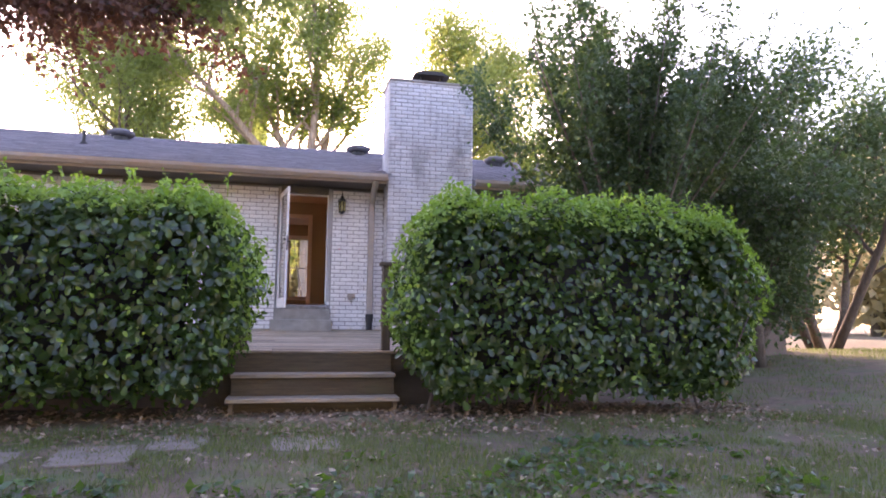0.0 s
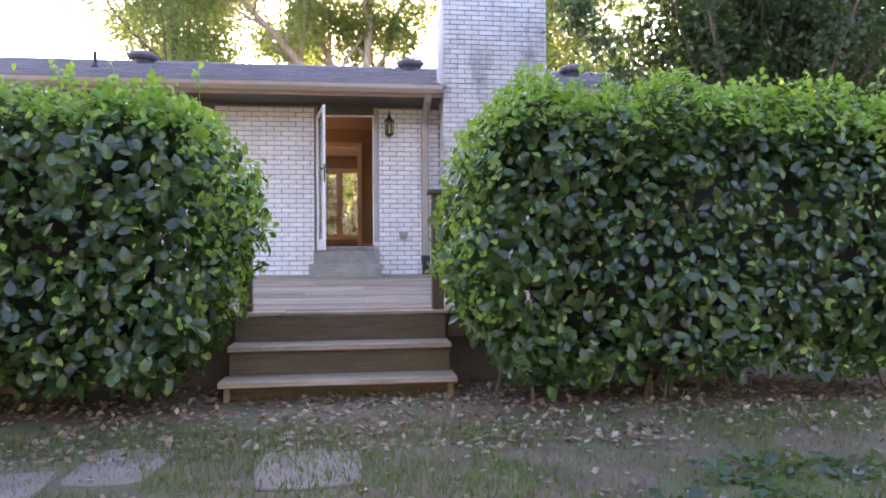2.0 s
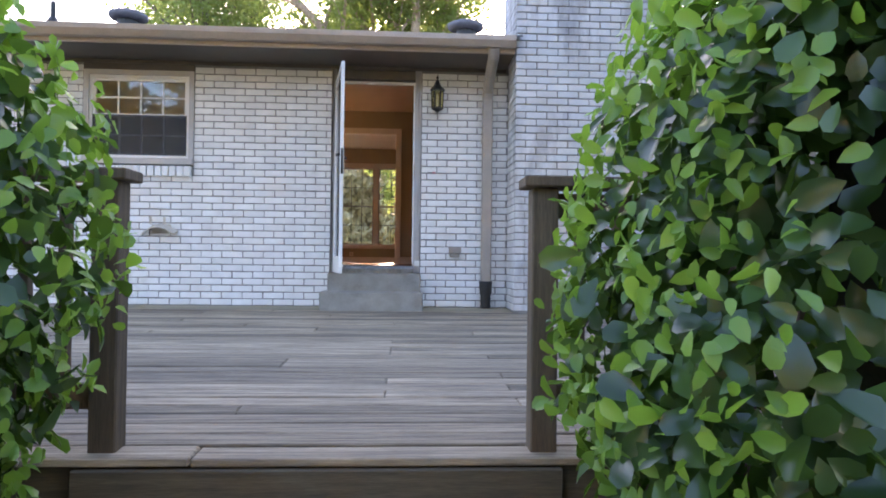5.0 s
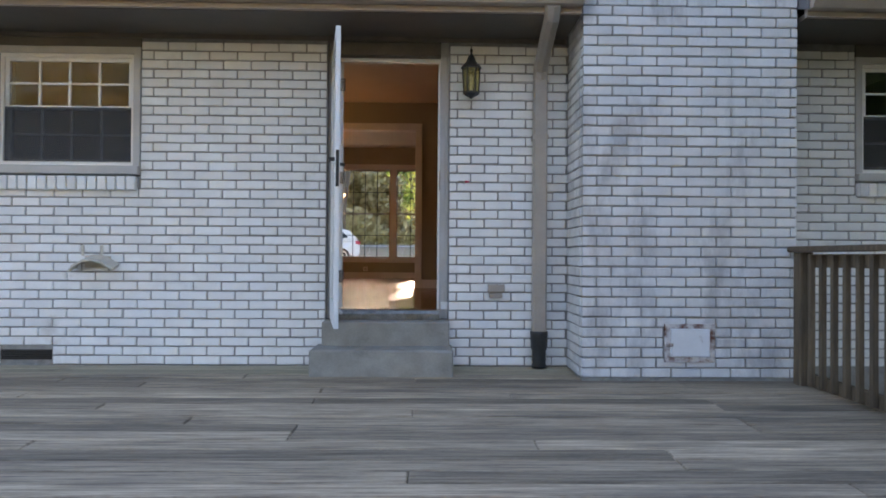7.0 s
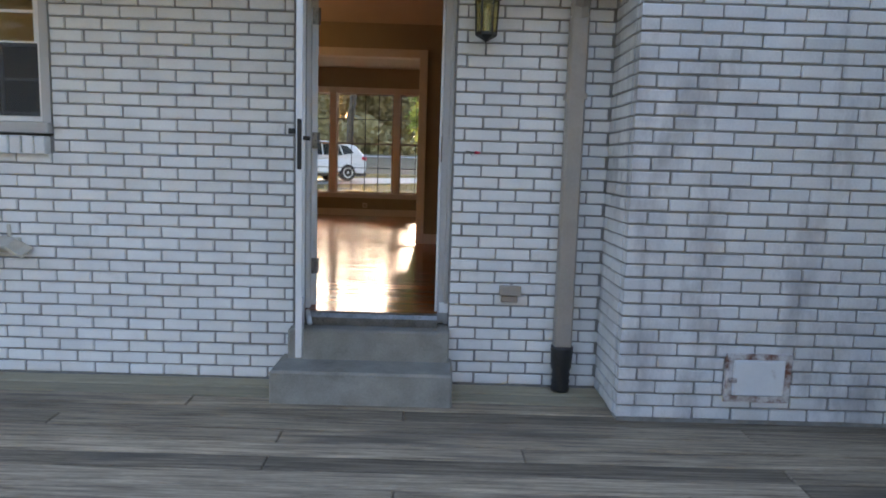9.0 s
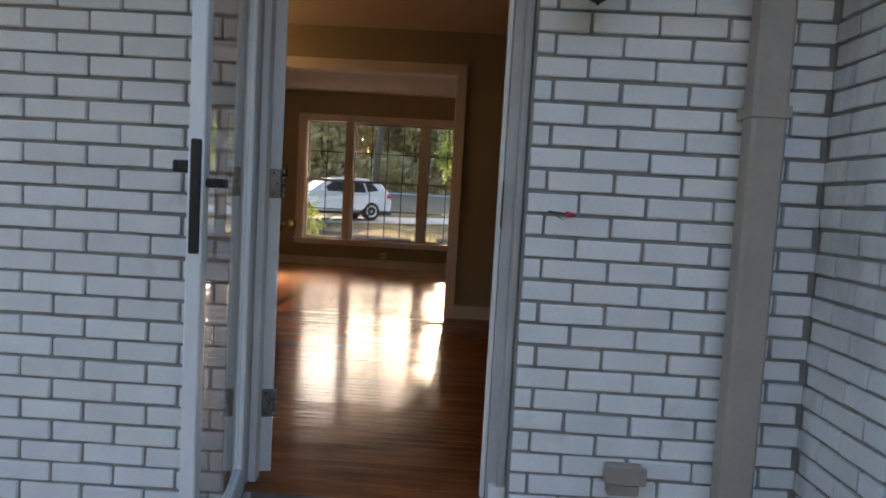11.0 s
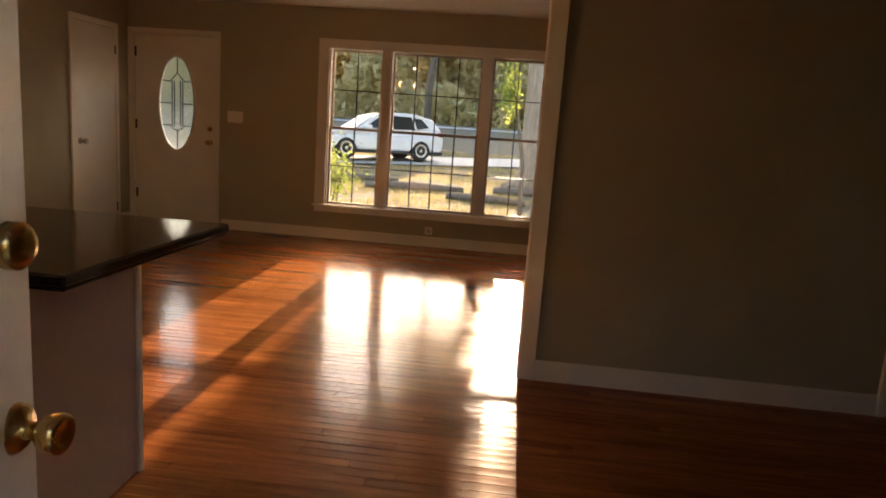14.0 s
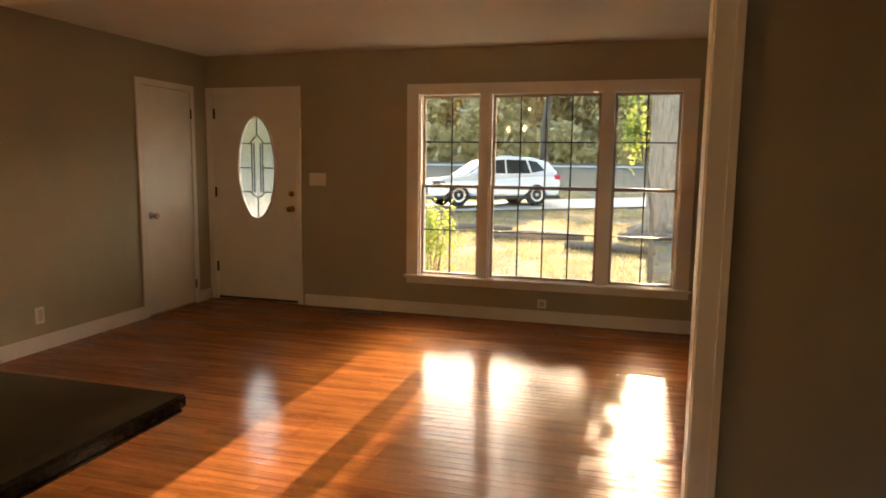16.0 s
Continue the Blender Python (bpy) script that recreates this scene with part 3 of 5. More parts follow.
structure("frieze", wall_with_holes(HOUSE_L, 1.33, 2.95, 2.983, -0.022, -0.004, [(-20, -19, 0, 1)]), SIDING, "dark brown frieze board above the brick", "trim")
structure("wall_attic", prism([(0.05, 3.03), (RIDGE_Y, RIDGE_Z - 0.16), (2 * RIDGE_Y - 0.05, 3.03)], HOUSE_R - 0.12, HOUSE_R - 0.02, "x"), SIDING, "brown gable end", "wall")

# ---- deck and steps ----
DECK_L, DECK_R, DECK_F = -5.2, 2.95, -4.80
deck = thing("deck", (0, -2.5, 0.0), "weathered grey wooden deck with worn boards", "deck")
deck["kind"] = "structure"
FALL = 0.0312  # the deck drains away from the house
DECK_FRONT = DECK + FALL * -4.80
rnd = random.Random(4)


def board_mesh(name, lx, ly, lz, ease, seed):
    """A board of unit-true size about its middle, with eased and slightly uneven edges."""
    r = random.Random(seed)
    bm = box(-lx / 2, lx / 2, -ly / 2, ly / 2, -lz, 0, ease)
    for v in bm.verts:
        v.co += Vector((0, r.uniform(-1, 1) * 0.002, r.uniform(-1, 1) * 0.0015))
    me = bpy.data.meshes.new(name)
    bm.to_mesh(me)
    bm.free()
    return me


boards = {(l, s): board_mesh("board", l, 0.130, 0.030, 0.006, s) for l in (1.2, 1.8, 2.4, 3.0, 3.6) for s in (1, 2)}
j, y = 0, -0.075
while y > DECK_F - 0.07:
    x, row = DECK_L, rnd.choice((1.2, 1.8, 2.4, 3.0))
    while x < DECK_R - 0.02:
        l = min(row, DECK_R - x)
        stock = min((1.2, 1.8, 2.4, 3.0, 3.6), key=lambda q: abs(q - l))
        ob = link("plank", boards[(stock, rnd.choice((1, 2)))], DECK_WOOD, deck)
        if y > -0.32:
            ob.material_slots[0].link = "OBJECT"
            ob.material_slots[0].material = LEDGE_WOOD
        ob.matrix_basis = pose(x + l / 2, y, DECK + FALL * y + rnd.uniform(-0.003, 0.002), 1.79 + rnd.uniform(-0.5, 0.5), rnd.uniform(-0.08, 0.08), rnd.uniform(-0.05, 0.05)) @ Matrix.Diagonal((l / stock, 1, 1, 1))
        x += l + 0.004
        row = rnd.choice((2.4, 3.0, 3.6))
        if DECK_R - x - row < 0.9:
            row = DECK_R - x
    y -= 0.1425
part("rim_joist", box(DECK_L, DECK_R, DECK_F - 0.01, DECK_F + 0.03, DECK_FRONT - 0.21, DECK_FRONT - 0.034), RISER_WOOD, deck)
part("side_joist", box(DECK_R - 0.04, DECK_R, DECK_F, -0.05, DECK - 0.24, DECK - 0.034), STEP_WOOD, deck)
part("dark_sheet", box(DECK_L, DECK_R, DECK_F + 0.12, DECK_F + 0.16, -0.35, DECK_FRONT - 0.21), SIDING, deck)

steps = thing("wooden_steps", (0.05, -4.95, -0.15), "brown wooden porch steps with two worn treads", "steps")
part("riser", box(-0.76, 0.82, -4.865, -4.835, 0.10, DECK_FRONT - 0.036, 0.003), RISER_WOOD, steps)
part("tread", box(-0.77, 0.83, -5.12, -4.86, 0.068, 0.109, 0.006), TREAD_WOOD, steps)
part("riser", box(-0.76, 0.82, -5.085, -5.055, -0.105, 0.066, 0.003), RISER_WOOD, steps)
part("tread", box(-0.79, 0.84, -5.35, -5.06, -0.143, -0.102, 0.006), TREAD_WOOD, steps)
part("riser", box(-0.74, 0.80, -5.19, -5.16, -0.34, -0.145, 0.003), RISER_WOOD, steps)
for x in (-0.76, 0.782):
    part("stringer", prism([(-5.28, -0.34), (-5.28, -0.147), (-5.06, -0.147), (-5.04, 0.064), (-4.87, 0.064), (-4.87, -0.34)], x, x + 0.038, "x"), STEP_WOOD, steps)


def post(thing_, x, y, z1, w=0.09):
    return part("post", box(x, x + w, y, y + w, DECK + FALL * y - 0.005, z1, 0.005), POST_WOOD, thing_)


def railing(name, x0, y0, x1, y1, label, lo=0.52, hi=1.225, ends=(True, True), group="deck railings"):
    """Posts at the ends, a flat cap, two rails and square balusters between."""
    mx, my = (x0 + x1) / 2, (y0 + y1) / 2
    t = thing(name, (mx, my, DECK), label, "railing", group)
    along = abs(x1 - x0) > abs(y1 - y0)
    if ends[0]:
        post(t, x0, y0, hi - 0.002)
    if ends[1]:
        post(t, x1, y1, hi - 0.002)
    n = max(2, int((abs(x1 - x0) + abs(y1 - y0)) / 0.125))
    if along:
        part("cap", box(min(x0, x1) - 0.03, max(x0, x1) + 0.12, y0 - 0.03, y0 + 0.12, hi, hi + 0.038, 0.005), POST_WOOD, t)
        for z in (lo - 0.06, hi - 0.10):
            part("rail", box(min(x0, x1) + 0.09, max(x0, x1), y0 + 0.045, y0 + 0.083, z, z + 0.085, 0.004), POST_WOOD, t)
        for i in range(1, n):
            x = x0 + (x1 - x0) * i / n
            part("baluster", box(x + 0.02, x + 0.055, y0 + 0.008, y0 + 0.043, lo - 0.05, hi - 0.02, 0.003), POST_WOOD, t)
    else:
        part("cap", box(x0 - 0.03, x0 + 0.12, min(y0, y1) - 0.03, max(y0, y1) + 0.12, hi, hi + 0.038, 0.005), POST_WOOD, t)
        for z in (lo - 0.06, hi - 0.10):
            part("rail", box(x0 + 0.045, x0 + 0.083, min(y0, y1) + 0.09, max(y0, y1), z, z + 0.085, 0.004), POST_WOOD, t)
        for i in range(1, n):
            y = y0 + (y1 - y0) * i / n
            part("baluster", box(x0 + 0.008, x0 + 0.043, y + 0.02, y + 0.055, lo - 0.05, hi - 0.02, 0.003), POST_WOOD, t)
    return t


railing("railing", 2.80, -4.79, 2.80, -0.66, "brown weathered deck railing with square balusters beside the chimney", hi=1.36)
railing("railing", 0.725, -4.79, 2.70, -4.79, "brown weathered deck railing at the top of the steps", ends=(True, False))
railing("railing", -5.1, -4.79, -0.74, -4.79, "brown weathered deck railing behind the hedge")

# ---- rear doorway ----
stoop = thing("concrete_stoop", (0, -0.2, DECK), "worn two-step concrete stoop below the back door", "steps")
part("lower_step", box(-0.55, 0.47, -0.38, -0.02, DECK - 0.03, 0.645, 0.012), CONCRETE, stoop)
part("upper_step", box(-0.50, 0.45, -0.13, 0.16, DECK - 0.03, 0.825, 0.010), CONCRETE, stoop)

b = box(-0.489, -0.445, 0.090, 0.235, 0.83, 2.985, 0.003)
box(0.375, 0.439, 0.090, 0.235, 0.83, 2.985, 0.003, bm=b)
door_frame = structure("door_frame", b, GREY_PAINT, "light grey painted frame of the back doorway", "door frame")
for x0, x1 in ((-0.489, -0.462), (0.412, 0.439)):
    part("brick_mould", box(x0, x1, 0.062, 0.088, 0.83, 2.86, 0.004), GREY_PAINT, door_frame)
part("head", box(-0.445, 0.375, 0.03, 0.235, 2.86, 2.985, 0.003), SIDING, door_frame, "dark brown head board")
part("threshold", prism([(-0.025, 0.828), (-0.025, 0.874), (-0.008, 0.898), (0.02, 0.905), (0.02, 0.828)], -0.445, 0.375, "x"), DARK_STEEL, door_frame)
for k in range(4):
    part("sill_board", box(-0.4445, 0.3745, 0.022 + 0.0575 * k, 0.0785 + 0.0575 * k, 0.83, FLOOR - 0.0003 * (k % 2), 0.0012), FLOOR_WOOD, door_frame, "varnished oak sill board")
for x0, x1 in ((-0.443, -0.418), (0.358, 0.374)):
    part("stop", box(x0, x1, 0.11, 0.16, 0.87, 2.858, 0.002), WHITE_PAINT, door_frame, "white painted door stop")
part("stop", box(-0.418, 0.358, 0.11, 0.16, 2.83, 2.858, 0.002), WHITE_PAINT, door_frame, "white painted door stop")
strike = part("storm_strike", box(0.3715, 0.3748, 0.070, 0.0835, 1.818, 1.98, 0.001), DARK_BRASS, door_frame, "dull brass storm door strike")
part("lip", box(0.369, 0.3714, 0.0795, 0.0835, 1.83, 1.97, 0.0008), BRASS, strike)
for z0, z1 in ((2.027, 2.062), (1.94, 2.007)):
    p = part("strike_plate", box(0.3722, 0.3749, 0.181, 0.205, z0, z1, 0.001), DARK_BRASS, door_frame, "dull brass strike plate")
    part("latch_hole_shade", box(0.3716, 0.3721, 0.187, 0.198, z0 + 0.01, z1 - 0.01), BLACK_METAL, p)
casing("trim_back_door", -0.445, 0.375, FLOOR, 2.86, 0.236, 0.018, 0.07, "white painted inner casing of the back doorway")


def hinged(outline_boxes, m):
    b = bmesh.new()
    for a in outline_boxes:
        box(*a, bm=b, bevel=0.003)
    bmesh.ops.transform(b, matrix=m, verts=b.verts)
    return b


# storm door: swung out over the stoop
SM = pose(-0.450, 0.045, 0.835, 0, 0, -80)
storm = thing("storm_door", (-0.43, -0.01, 0.835), "open white metal storm door with a full glass pane", "door")
W, H = 0.80, 1.985
part("frame", hinged([(0, 0.06, -0.016, 0.016, 0, H), (W - 0.06, W, -0.016, 0.016, 0, H), (0.06, W - 0.06, -0.016, 0.016, 0, 0.16), (0.06, W - 0.06, -0.016, 0.016, H - 0.07, H)], SM), STORM_WHITE, storm)
part("glass", hinged([(0.06, W - 0.06, -0.003, 0.003, 0.16, H - 0.07)], SM), GLASS, storm).visible_shadow = False
part("latch_plate", hinged([(W - 0.002, W + 0.003, -0.011, 0.011, 0.93, 1.17)], SM), BLACK_METAL, storm)
part("handle", hinged([(W - 0.045, W - 0.02, -0.045, -0.016, 1.10, 1.125), (W - 0.10, W - 0.02, -0.052, -0.042, 1.10, 1.125)], SM), BLACK_METAL, storm)
part("lever", hinged([(W - 0.045, W - 0.02, 0.016, 0.042, 1.07, 1.09), (W - 0.10, W - 0.02, 0.04, 0.05, 1.07, 1.09)], SM), BLACK_METAL, storm)
part("closer", tube([SM @ Vector((0.06, 0.035, 0.07)), SM @ Vector((0.36, 0.05, 0.07))], 0.014, 10), STORM_WHITE, storm, smooth=True)


def knob_at(parent, at, d, material, axis="x", name="knob"):
    """A turned round knob that stands out along an axis by the sign d."""
    s = 1 if d > 0 else -1
    return part(name, lathe([(0.034, 0), (0.034, s * 0.004), (0.028, s * 0.010), (0.013, s * 0.014), (0.011, s * 0.028), (0.016, s * 0.036), (0.024, s * 0.044), (0.027, s * 0.056), (0.026, s * 0.066), (0.020, s * 0.069), (0.016, s * 0.067), (0.004, s * 0.068)], at, axis), material, parent, smooth=True)


# back door: fifteen lights, swung in
back_door = thing("door_back", (-0.42, 0.19, 0.875), "white fifteen-pane glazed back door standing open inward", "door")
DM = pose(-0.413, 0.205, 0.88, 0, 0, 105.4)
W, H = 0.80, 1.965
rails = [(0, 0.11, -0.022, 0.022, 0, H), (W - 0.11, W, -0.022, 0.022, 0, H), (0.11, W - 0.11, -0.022, 0.022, 0, 0.24), (0.11, W - 0.11, -0.022, 0.022, H - 0.12, H)]
part("stile_frame", hinged(rails, DM), WHITE_PAINT, back_door)
gw, gh = (W - 0.22) / 3, (H - 0.36) / 5
for i in (1, 2):
    part("muntin", hinged([(0.11 + gw * i - 0.009, 0.11 + gw * i + 0.009, -0.019, 0.019, 0.24, H - 0.12), (0.11 + gw * i - 0.018, 0.11 + gw * i + 0.018, -0.012, 0.012, 0.24, H - 0.12)], DM), WHITE_PAINT, back_door)
for i in range(1, 5):
    part("muntin", hinged([(0.11, W - 0.11, -0.0175, 0.0175, 0.24 + gh * i - 0.009, 0.24 + gh * i + 0.009), (0.11, W - 0.11, -0.011, 0.011, 0.24 + gh * i - 0.018, 0.24 + gh * i + 0.018)], DM), WHITE_PAINT, back_door)
part("pane", hinged([(0.11, W - 0.11, -0.003, 0.003, 0.24, H - 0.12)], DM), GLASS, back_door).visible_shadow = False
for z in (0.22, 1.0, 1.74):
    h = part("hinge", hinged([(-0.003, 0.0, -0.021, 0.022, z, z + 0.10)], DM), DARK_STEEL, back_door, "tarnished steel hinge")
    for k in range(5):
        part("knuckle", tube([DM @ Vector((-0.007, -0.028, z + 0.02 * k + 0.001)), DM @ Vector((-0.007, -0.028, z + 0.02 * k + 0.019))], 0.0068 if k % 2 else 0.0062, 10), DARK_STEEL, h, smooth=True)
    for sy, sz in ((0.004, 0.014), (-0.008, 0.050), (0.004, 0.086)):
        at = DM @ Vector((-0.0032, sy, z + sz))
        part("screw", lathe([(0.0, 0.0015), (0.0035, 0.0008), (0.0042, -0.002)], at, "y", 8), BLACK_METAL, h)
for s in (-1, 1):
    at = DM @ Vector((W - 0.06, 0.022 * s, 0.875))
    knob_at(back_door, at, -s, BRASS, "x")
    at = DM @ Vector((W - 0.06, 0.022 * s, 1.115))
    part("deadbolt", lathe([(0.03, 0), (0.03, -s * 0.018), (0.022, -s * 0.026), (0.012, -s * 0.028)], at, "x"), BRASS, back_door, smooth=True)

# ---- windows ----


def sash(parent, x0, x1, z0, z1, y, cols, rows, frame_mat, bar_mat, w=0.035, bar=0.012, d=0.03):
    s = part("sash", box(x0, x0 + w, y, y + d, z0, z1), frame_mat, parent)
    bm = box(x1 - w, x1, y, y + d, z0, z1)
    box(x0 + w, x1 - w, y, y + d, z0, z0 + w, bm=bm)
    box(x0 + w, x1 - w, y, y + d, z1 - w, z1, bm=bm)
    part("sash_rail", bm, frame_mat, parent)
    p = part("pane", box(x0 + w, x1 - w, y + d / 2 - 0.002, y + d / 2 + 0.002, z0 + w, z1 - w), GLASS, parent)
    p.visible_shadow = False
    for i in range(1, cols):
        x = x0 + w + (x1 - x0 - 2 * w) * i / cols
        part("muntin", box(x - bar / 2, x + bar / 2, y + 0.004, y + d - 0.004, z0 + w, z1 - w), bar_mat, parent)
    for i in range(1, rows):
        z = z0 + w + (z1 - z0 - 2 * w) * i / rows
        part("muntin", box(x0 + w, x1 - w, y + 0.006, y + d - 0.006, z - bar / 2, z + bar / 2), bar_mat, parent)
    return s


def rear_window(name, x0, x1, label):
    t = thing(name, ((x0 + x1) / 2, 0.06, 1.99), label, "window", "rear windows")
    t["kind"] = "structure"
    zb, zt, zm = 1.985, 2.835, 2.43
    bm = box(x0 - 0.05, x0, 0.0, 0.16, zb - 0.02, zt + 0.05)
    box(x1, x1 + 0.05, 0.0, 0.16, zb - 0.02, zt + 0.05, bm=bm)
    box(x0, x1, 0.0, 0.16, zt, zt + 0.05, bm=bm)
    part("window_frame", bm, GREY_PAINT, t)
    part("inner_frame", wall_with_holes(x0, x1, zb, zt, 0.025, 0.12, [(x0 + 0.025, x1 - 0.025, zb + 0.025, zt - 0.025)]), WHITE_PAINT, t)
    part("window_sill", box(x0 - 0.05, x1 + 0.05, -0.035, 0.10, 1.915, 1.98, 0.006), GREY_PAINT, t)
    sash(t, x0 + 0.026, x1 - 0.026, zm - 0.016, zt - 0.026, 0.045, 4, 2, WHITE_PAINT, WHITE_PAINT, 0.028, 0.016)
    sash(t, x0 + 0.026, x1 - 0.026, zb + 0.026, zm + 0.016, 0.08, 4, 2, WHITE_PAINT, WHITE_PAINT, 0.028, 0.016)
    part("insect_screen", box(x0 + 0.03, x1 - 0.03, 0.034, 0.036, zb + 0.03, zm), SCREEN, t, "dark insect screen over the lower sash")
    part("window_stool", box(x0 - 0.05, x1 + 0.05, 0.165, 0.24, 1.965, 1.99), WHITE_PAINT, t)
    n = int((x1 - x0 + 0.08) / 0.071)
    for i in range(n):
        xb = x0 - 0.045 + i * (x1 - x0 + 0.09) / n
        part("sill_brick", box(xb, xb + 0.062, -0.045 + 0.004 * math.sin(i * 7), 0.06, 1.795, 1.90, 0.006), BRICK, t)
    part("frieze", box(x0 - 0.05, x1 + 0.05, 0.0, 0.10, zt + 0.052, 2.983), SIDING, t)
    return t


rear_window("window_1", -2.965, -1.955, "white double-hung window with small panes in the brick wall")
rear_window("window_2", 3.655, 4.665, "white double-hung window with small panes beside the chimney")

picture = thing("window_3", (-0.88, FRONT, 1.2), "wide white triple window with dark grids over the front lawn", "window")
picture["kind"] = "structure"
part("window_frame", wall_with_holes(-2.03, 0.28, 1.26, 2.92, FRONT - 0.004, FRONT + 0.16, [(-1.985, -1.445, 1.275, 2.895), (-1.335, -0.405, 1.275, 2.895), (-0.295, 0.235, 1.275, 2.895)]), WHITE_PAINT, picture)
bm = wall_with_holes(-2.11, 0.36, 1.19, 2.99, FRONT - 0.024, FRONT - 0.005, [(-2.0, 0.25, 1.27, 2.9)])
for x in (-1.43, -0.39):
    box(x - 0.0, x + 0.08, FRONT - 0.024, FRONT - 0.005, 1.27, 2.9, bm=bm)
part("casing", bm, WHITE_PAINT, picture)
part("window_stool", box(-2.13, 0.38, FRONT - 0.045, FRONT - 0.025, 1.245, 1.268, 0.003), WHITE_PAINT, picture)
for x0, x1, cols in ((-1.985, -1.445, 2), (-1.335, -0.405, 4), (-0.295, 0.235, 2)):
    sash(picture, x0, x1, 2.07, 2.895, FRONT + 0.07, cols, 2, TAN_TRIM, BLACK_METAL, 0.022, 0.011)
    sash(picture, x0, x1, 1.275, 2.10, FRONT + 0.03, cols, 2, TAN_TRIM, BLACK_METAL, 0.022, 0.011)

# ---- front door ----
fd = thing("door_front", (-3.72, FRONT, FLOOR), "closed white front door with a tall oval leaded glass", "door")
bm = bmesh.new()
OX, OZ, OA, OB, segs = -3.69, 2.225, 0.205, 0.50, 40
x0, x1, z0, z1 = -4.155, -3.245, FLOOR + 0.025, 2.935


def ring_slab(y):
    inner = [bm.verts.new((OX + OA * math.cos(a), y, OZ + OB * math.sin(a))) for a in [2 * math.pi * k / segs for k in range(segs)]]
    outer = []
    for k in range(segs):
        a = 2 * math.pi * k / segs
        dx, dz = math.cos(a), math.sin(a)
        t = min(((x1 - OX) if dx > 0 else (x0 - OX)) / dx if abs(dx) > 1e-6 else 9, ((z1 - OZ) if dz > 0 else (z0 - OZ)) / dz if abs(dz) > 1e-6 else 9)
        outer.append(bm.verts.new((OX + dx * t, y, OZ + dz * t)))
    for cx in (x0, x1):
        for cz in (z0, z1):
            v = min(outer, key=lambda q: (q.co.x - cx) ** 2 + (q.co.z - cz) ** 2)
            v.co = (cx, y, cz)
    for k in range(segs):
        bm.faces.new((inner[k], inner[(k + 1) % segs], outer[(k + 1) % segs], outer[k]))
    return inner, outer


ia, oa = ring_slab(FRONT + 0.03)
ib, ob_ = ring_slab(FRONT + 0.075)
for k in range(segs):
    bm.faces.new((ia[k], ia[(k + 1) % segs], ib[(k + 1) % segs], ib[k]))
    bm.faces.new((oa[k], oa[(k + 1) % segs], ob_[(k + 1) % segs], ob_[k]))
part("slab", bm, WHITE_PAINT, fd)
bm = box(-4.17, -4.157, FRONT + 0.001, FRONT + 0.16, FLOOR, 2.95)
box(-3.243, -3.23, FRONT + 0.001, FRONT + 0.16, FLOOR, 2.95, bm=bm)
box(-4.157, -3.243, FRONT + 0.001, FRONT + 0.16, 2.937, 2.95, bm=bm)
box(-4.16, -3.24, FRONT + 0.076, FRONT + 0.10, FLOOR, FLOOR + 0.03, bm=bm)
part("jamb", bm, WHITE_PAINT, fd)
ell = [(OX + OA * math.cos(a), FRONT + 0.028, OZ + OB * math.sin(a)) for a in [2 * math.pi * k / 48 for k in range(49)]]
part("oval_moulding", tube(ell, 0.014, 8, caps=False), WHITE_PAINT, fd, smooth=True)
p = part("oval_glass", prism([(OX + OA * math.cos(2 * math.pi * k / 48), OZ + OB * math.sin(2 * math.pi * k / 48)) for k in range(48)], FRONT + 0.048, FRONT + 0.054), FROSTED, fd, "frosted leaded oval glass")
p.visible_shadow = False


def came(points, r=0.006):
    part("came", tube([(x, FRONT + 0.046, z) for x, z in points], r, 6), BLACK_METAL, fd, "dark lead came")


for dx in (-0.06, -0.035, 0.035, 0.06):
    came([(OX + dx, OZ - 0.24), (OX + dx, OZ + 0.24)])
came([(OX - 0.185, OZ + 0.24), (OX - 0.08, OZ + 0.235), (OX - 0.05, OZ + 0.27), (OX, OZ + 0.32), (OX + 0.05, OZ + 0.27), (OX + 0.08, OZ + 0.235), (OX + 0.185, OZ + 0.24)])
came([(OX - 0.185, OZ - 0.24), (OX - 0.08, OZ - 0.235), (OX - 0.05, OZ - 0.27), (OX, OZ - 0.29), (OX + 0.05, OZ - 0.27), (OX + 0.08, OZ - 0.235), (OX + 0.185, OZ - 0.24)])
came([(OX, OZ + 0.32), (OX, OZ + 0.49)])
came([(OX, OZ - 0.29), (OX, OZ - 0.49)])
came([(OX - 0.2, OZ), (OX - 0.06, OZ)])
came([(OX + 0.06, OZ), (OX + 0.2, OZ)])
for z in (2.70, 1.93, 1.18):
    part("hinge", box(x0 - 0.012, x0 + 0.012, FRONT + 0.012, FRONT + 0.029, z, z + 0.10), BLACK_METAL, fd)
knob_at(fd, (-3.31, FRONT + 0.03, 1.83), -1, BRASS, "y")
part("deadbolt", lathe([(0.028, 0), (0.028, -0.014), (0.012, -0.022)], (-3.31, FRONT + 0.03, 1.98), "y"), BRASS, fd, smooth=True)
part("sweep", box(x0, x1, FRONT + 0.032, FRONT + 0.07, FLOOR + 0.002, FLOOR + 0.024), BLACK_PLASTIC, fd)
casing("trim_front_door", -4.163, -3.235, FLOOR, 2.945, FRONT, -0.016, 0.050, "white painted casing of the front door")

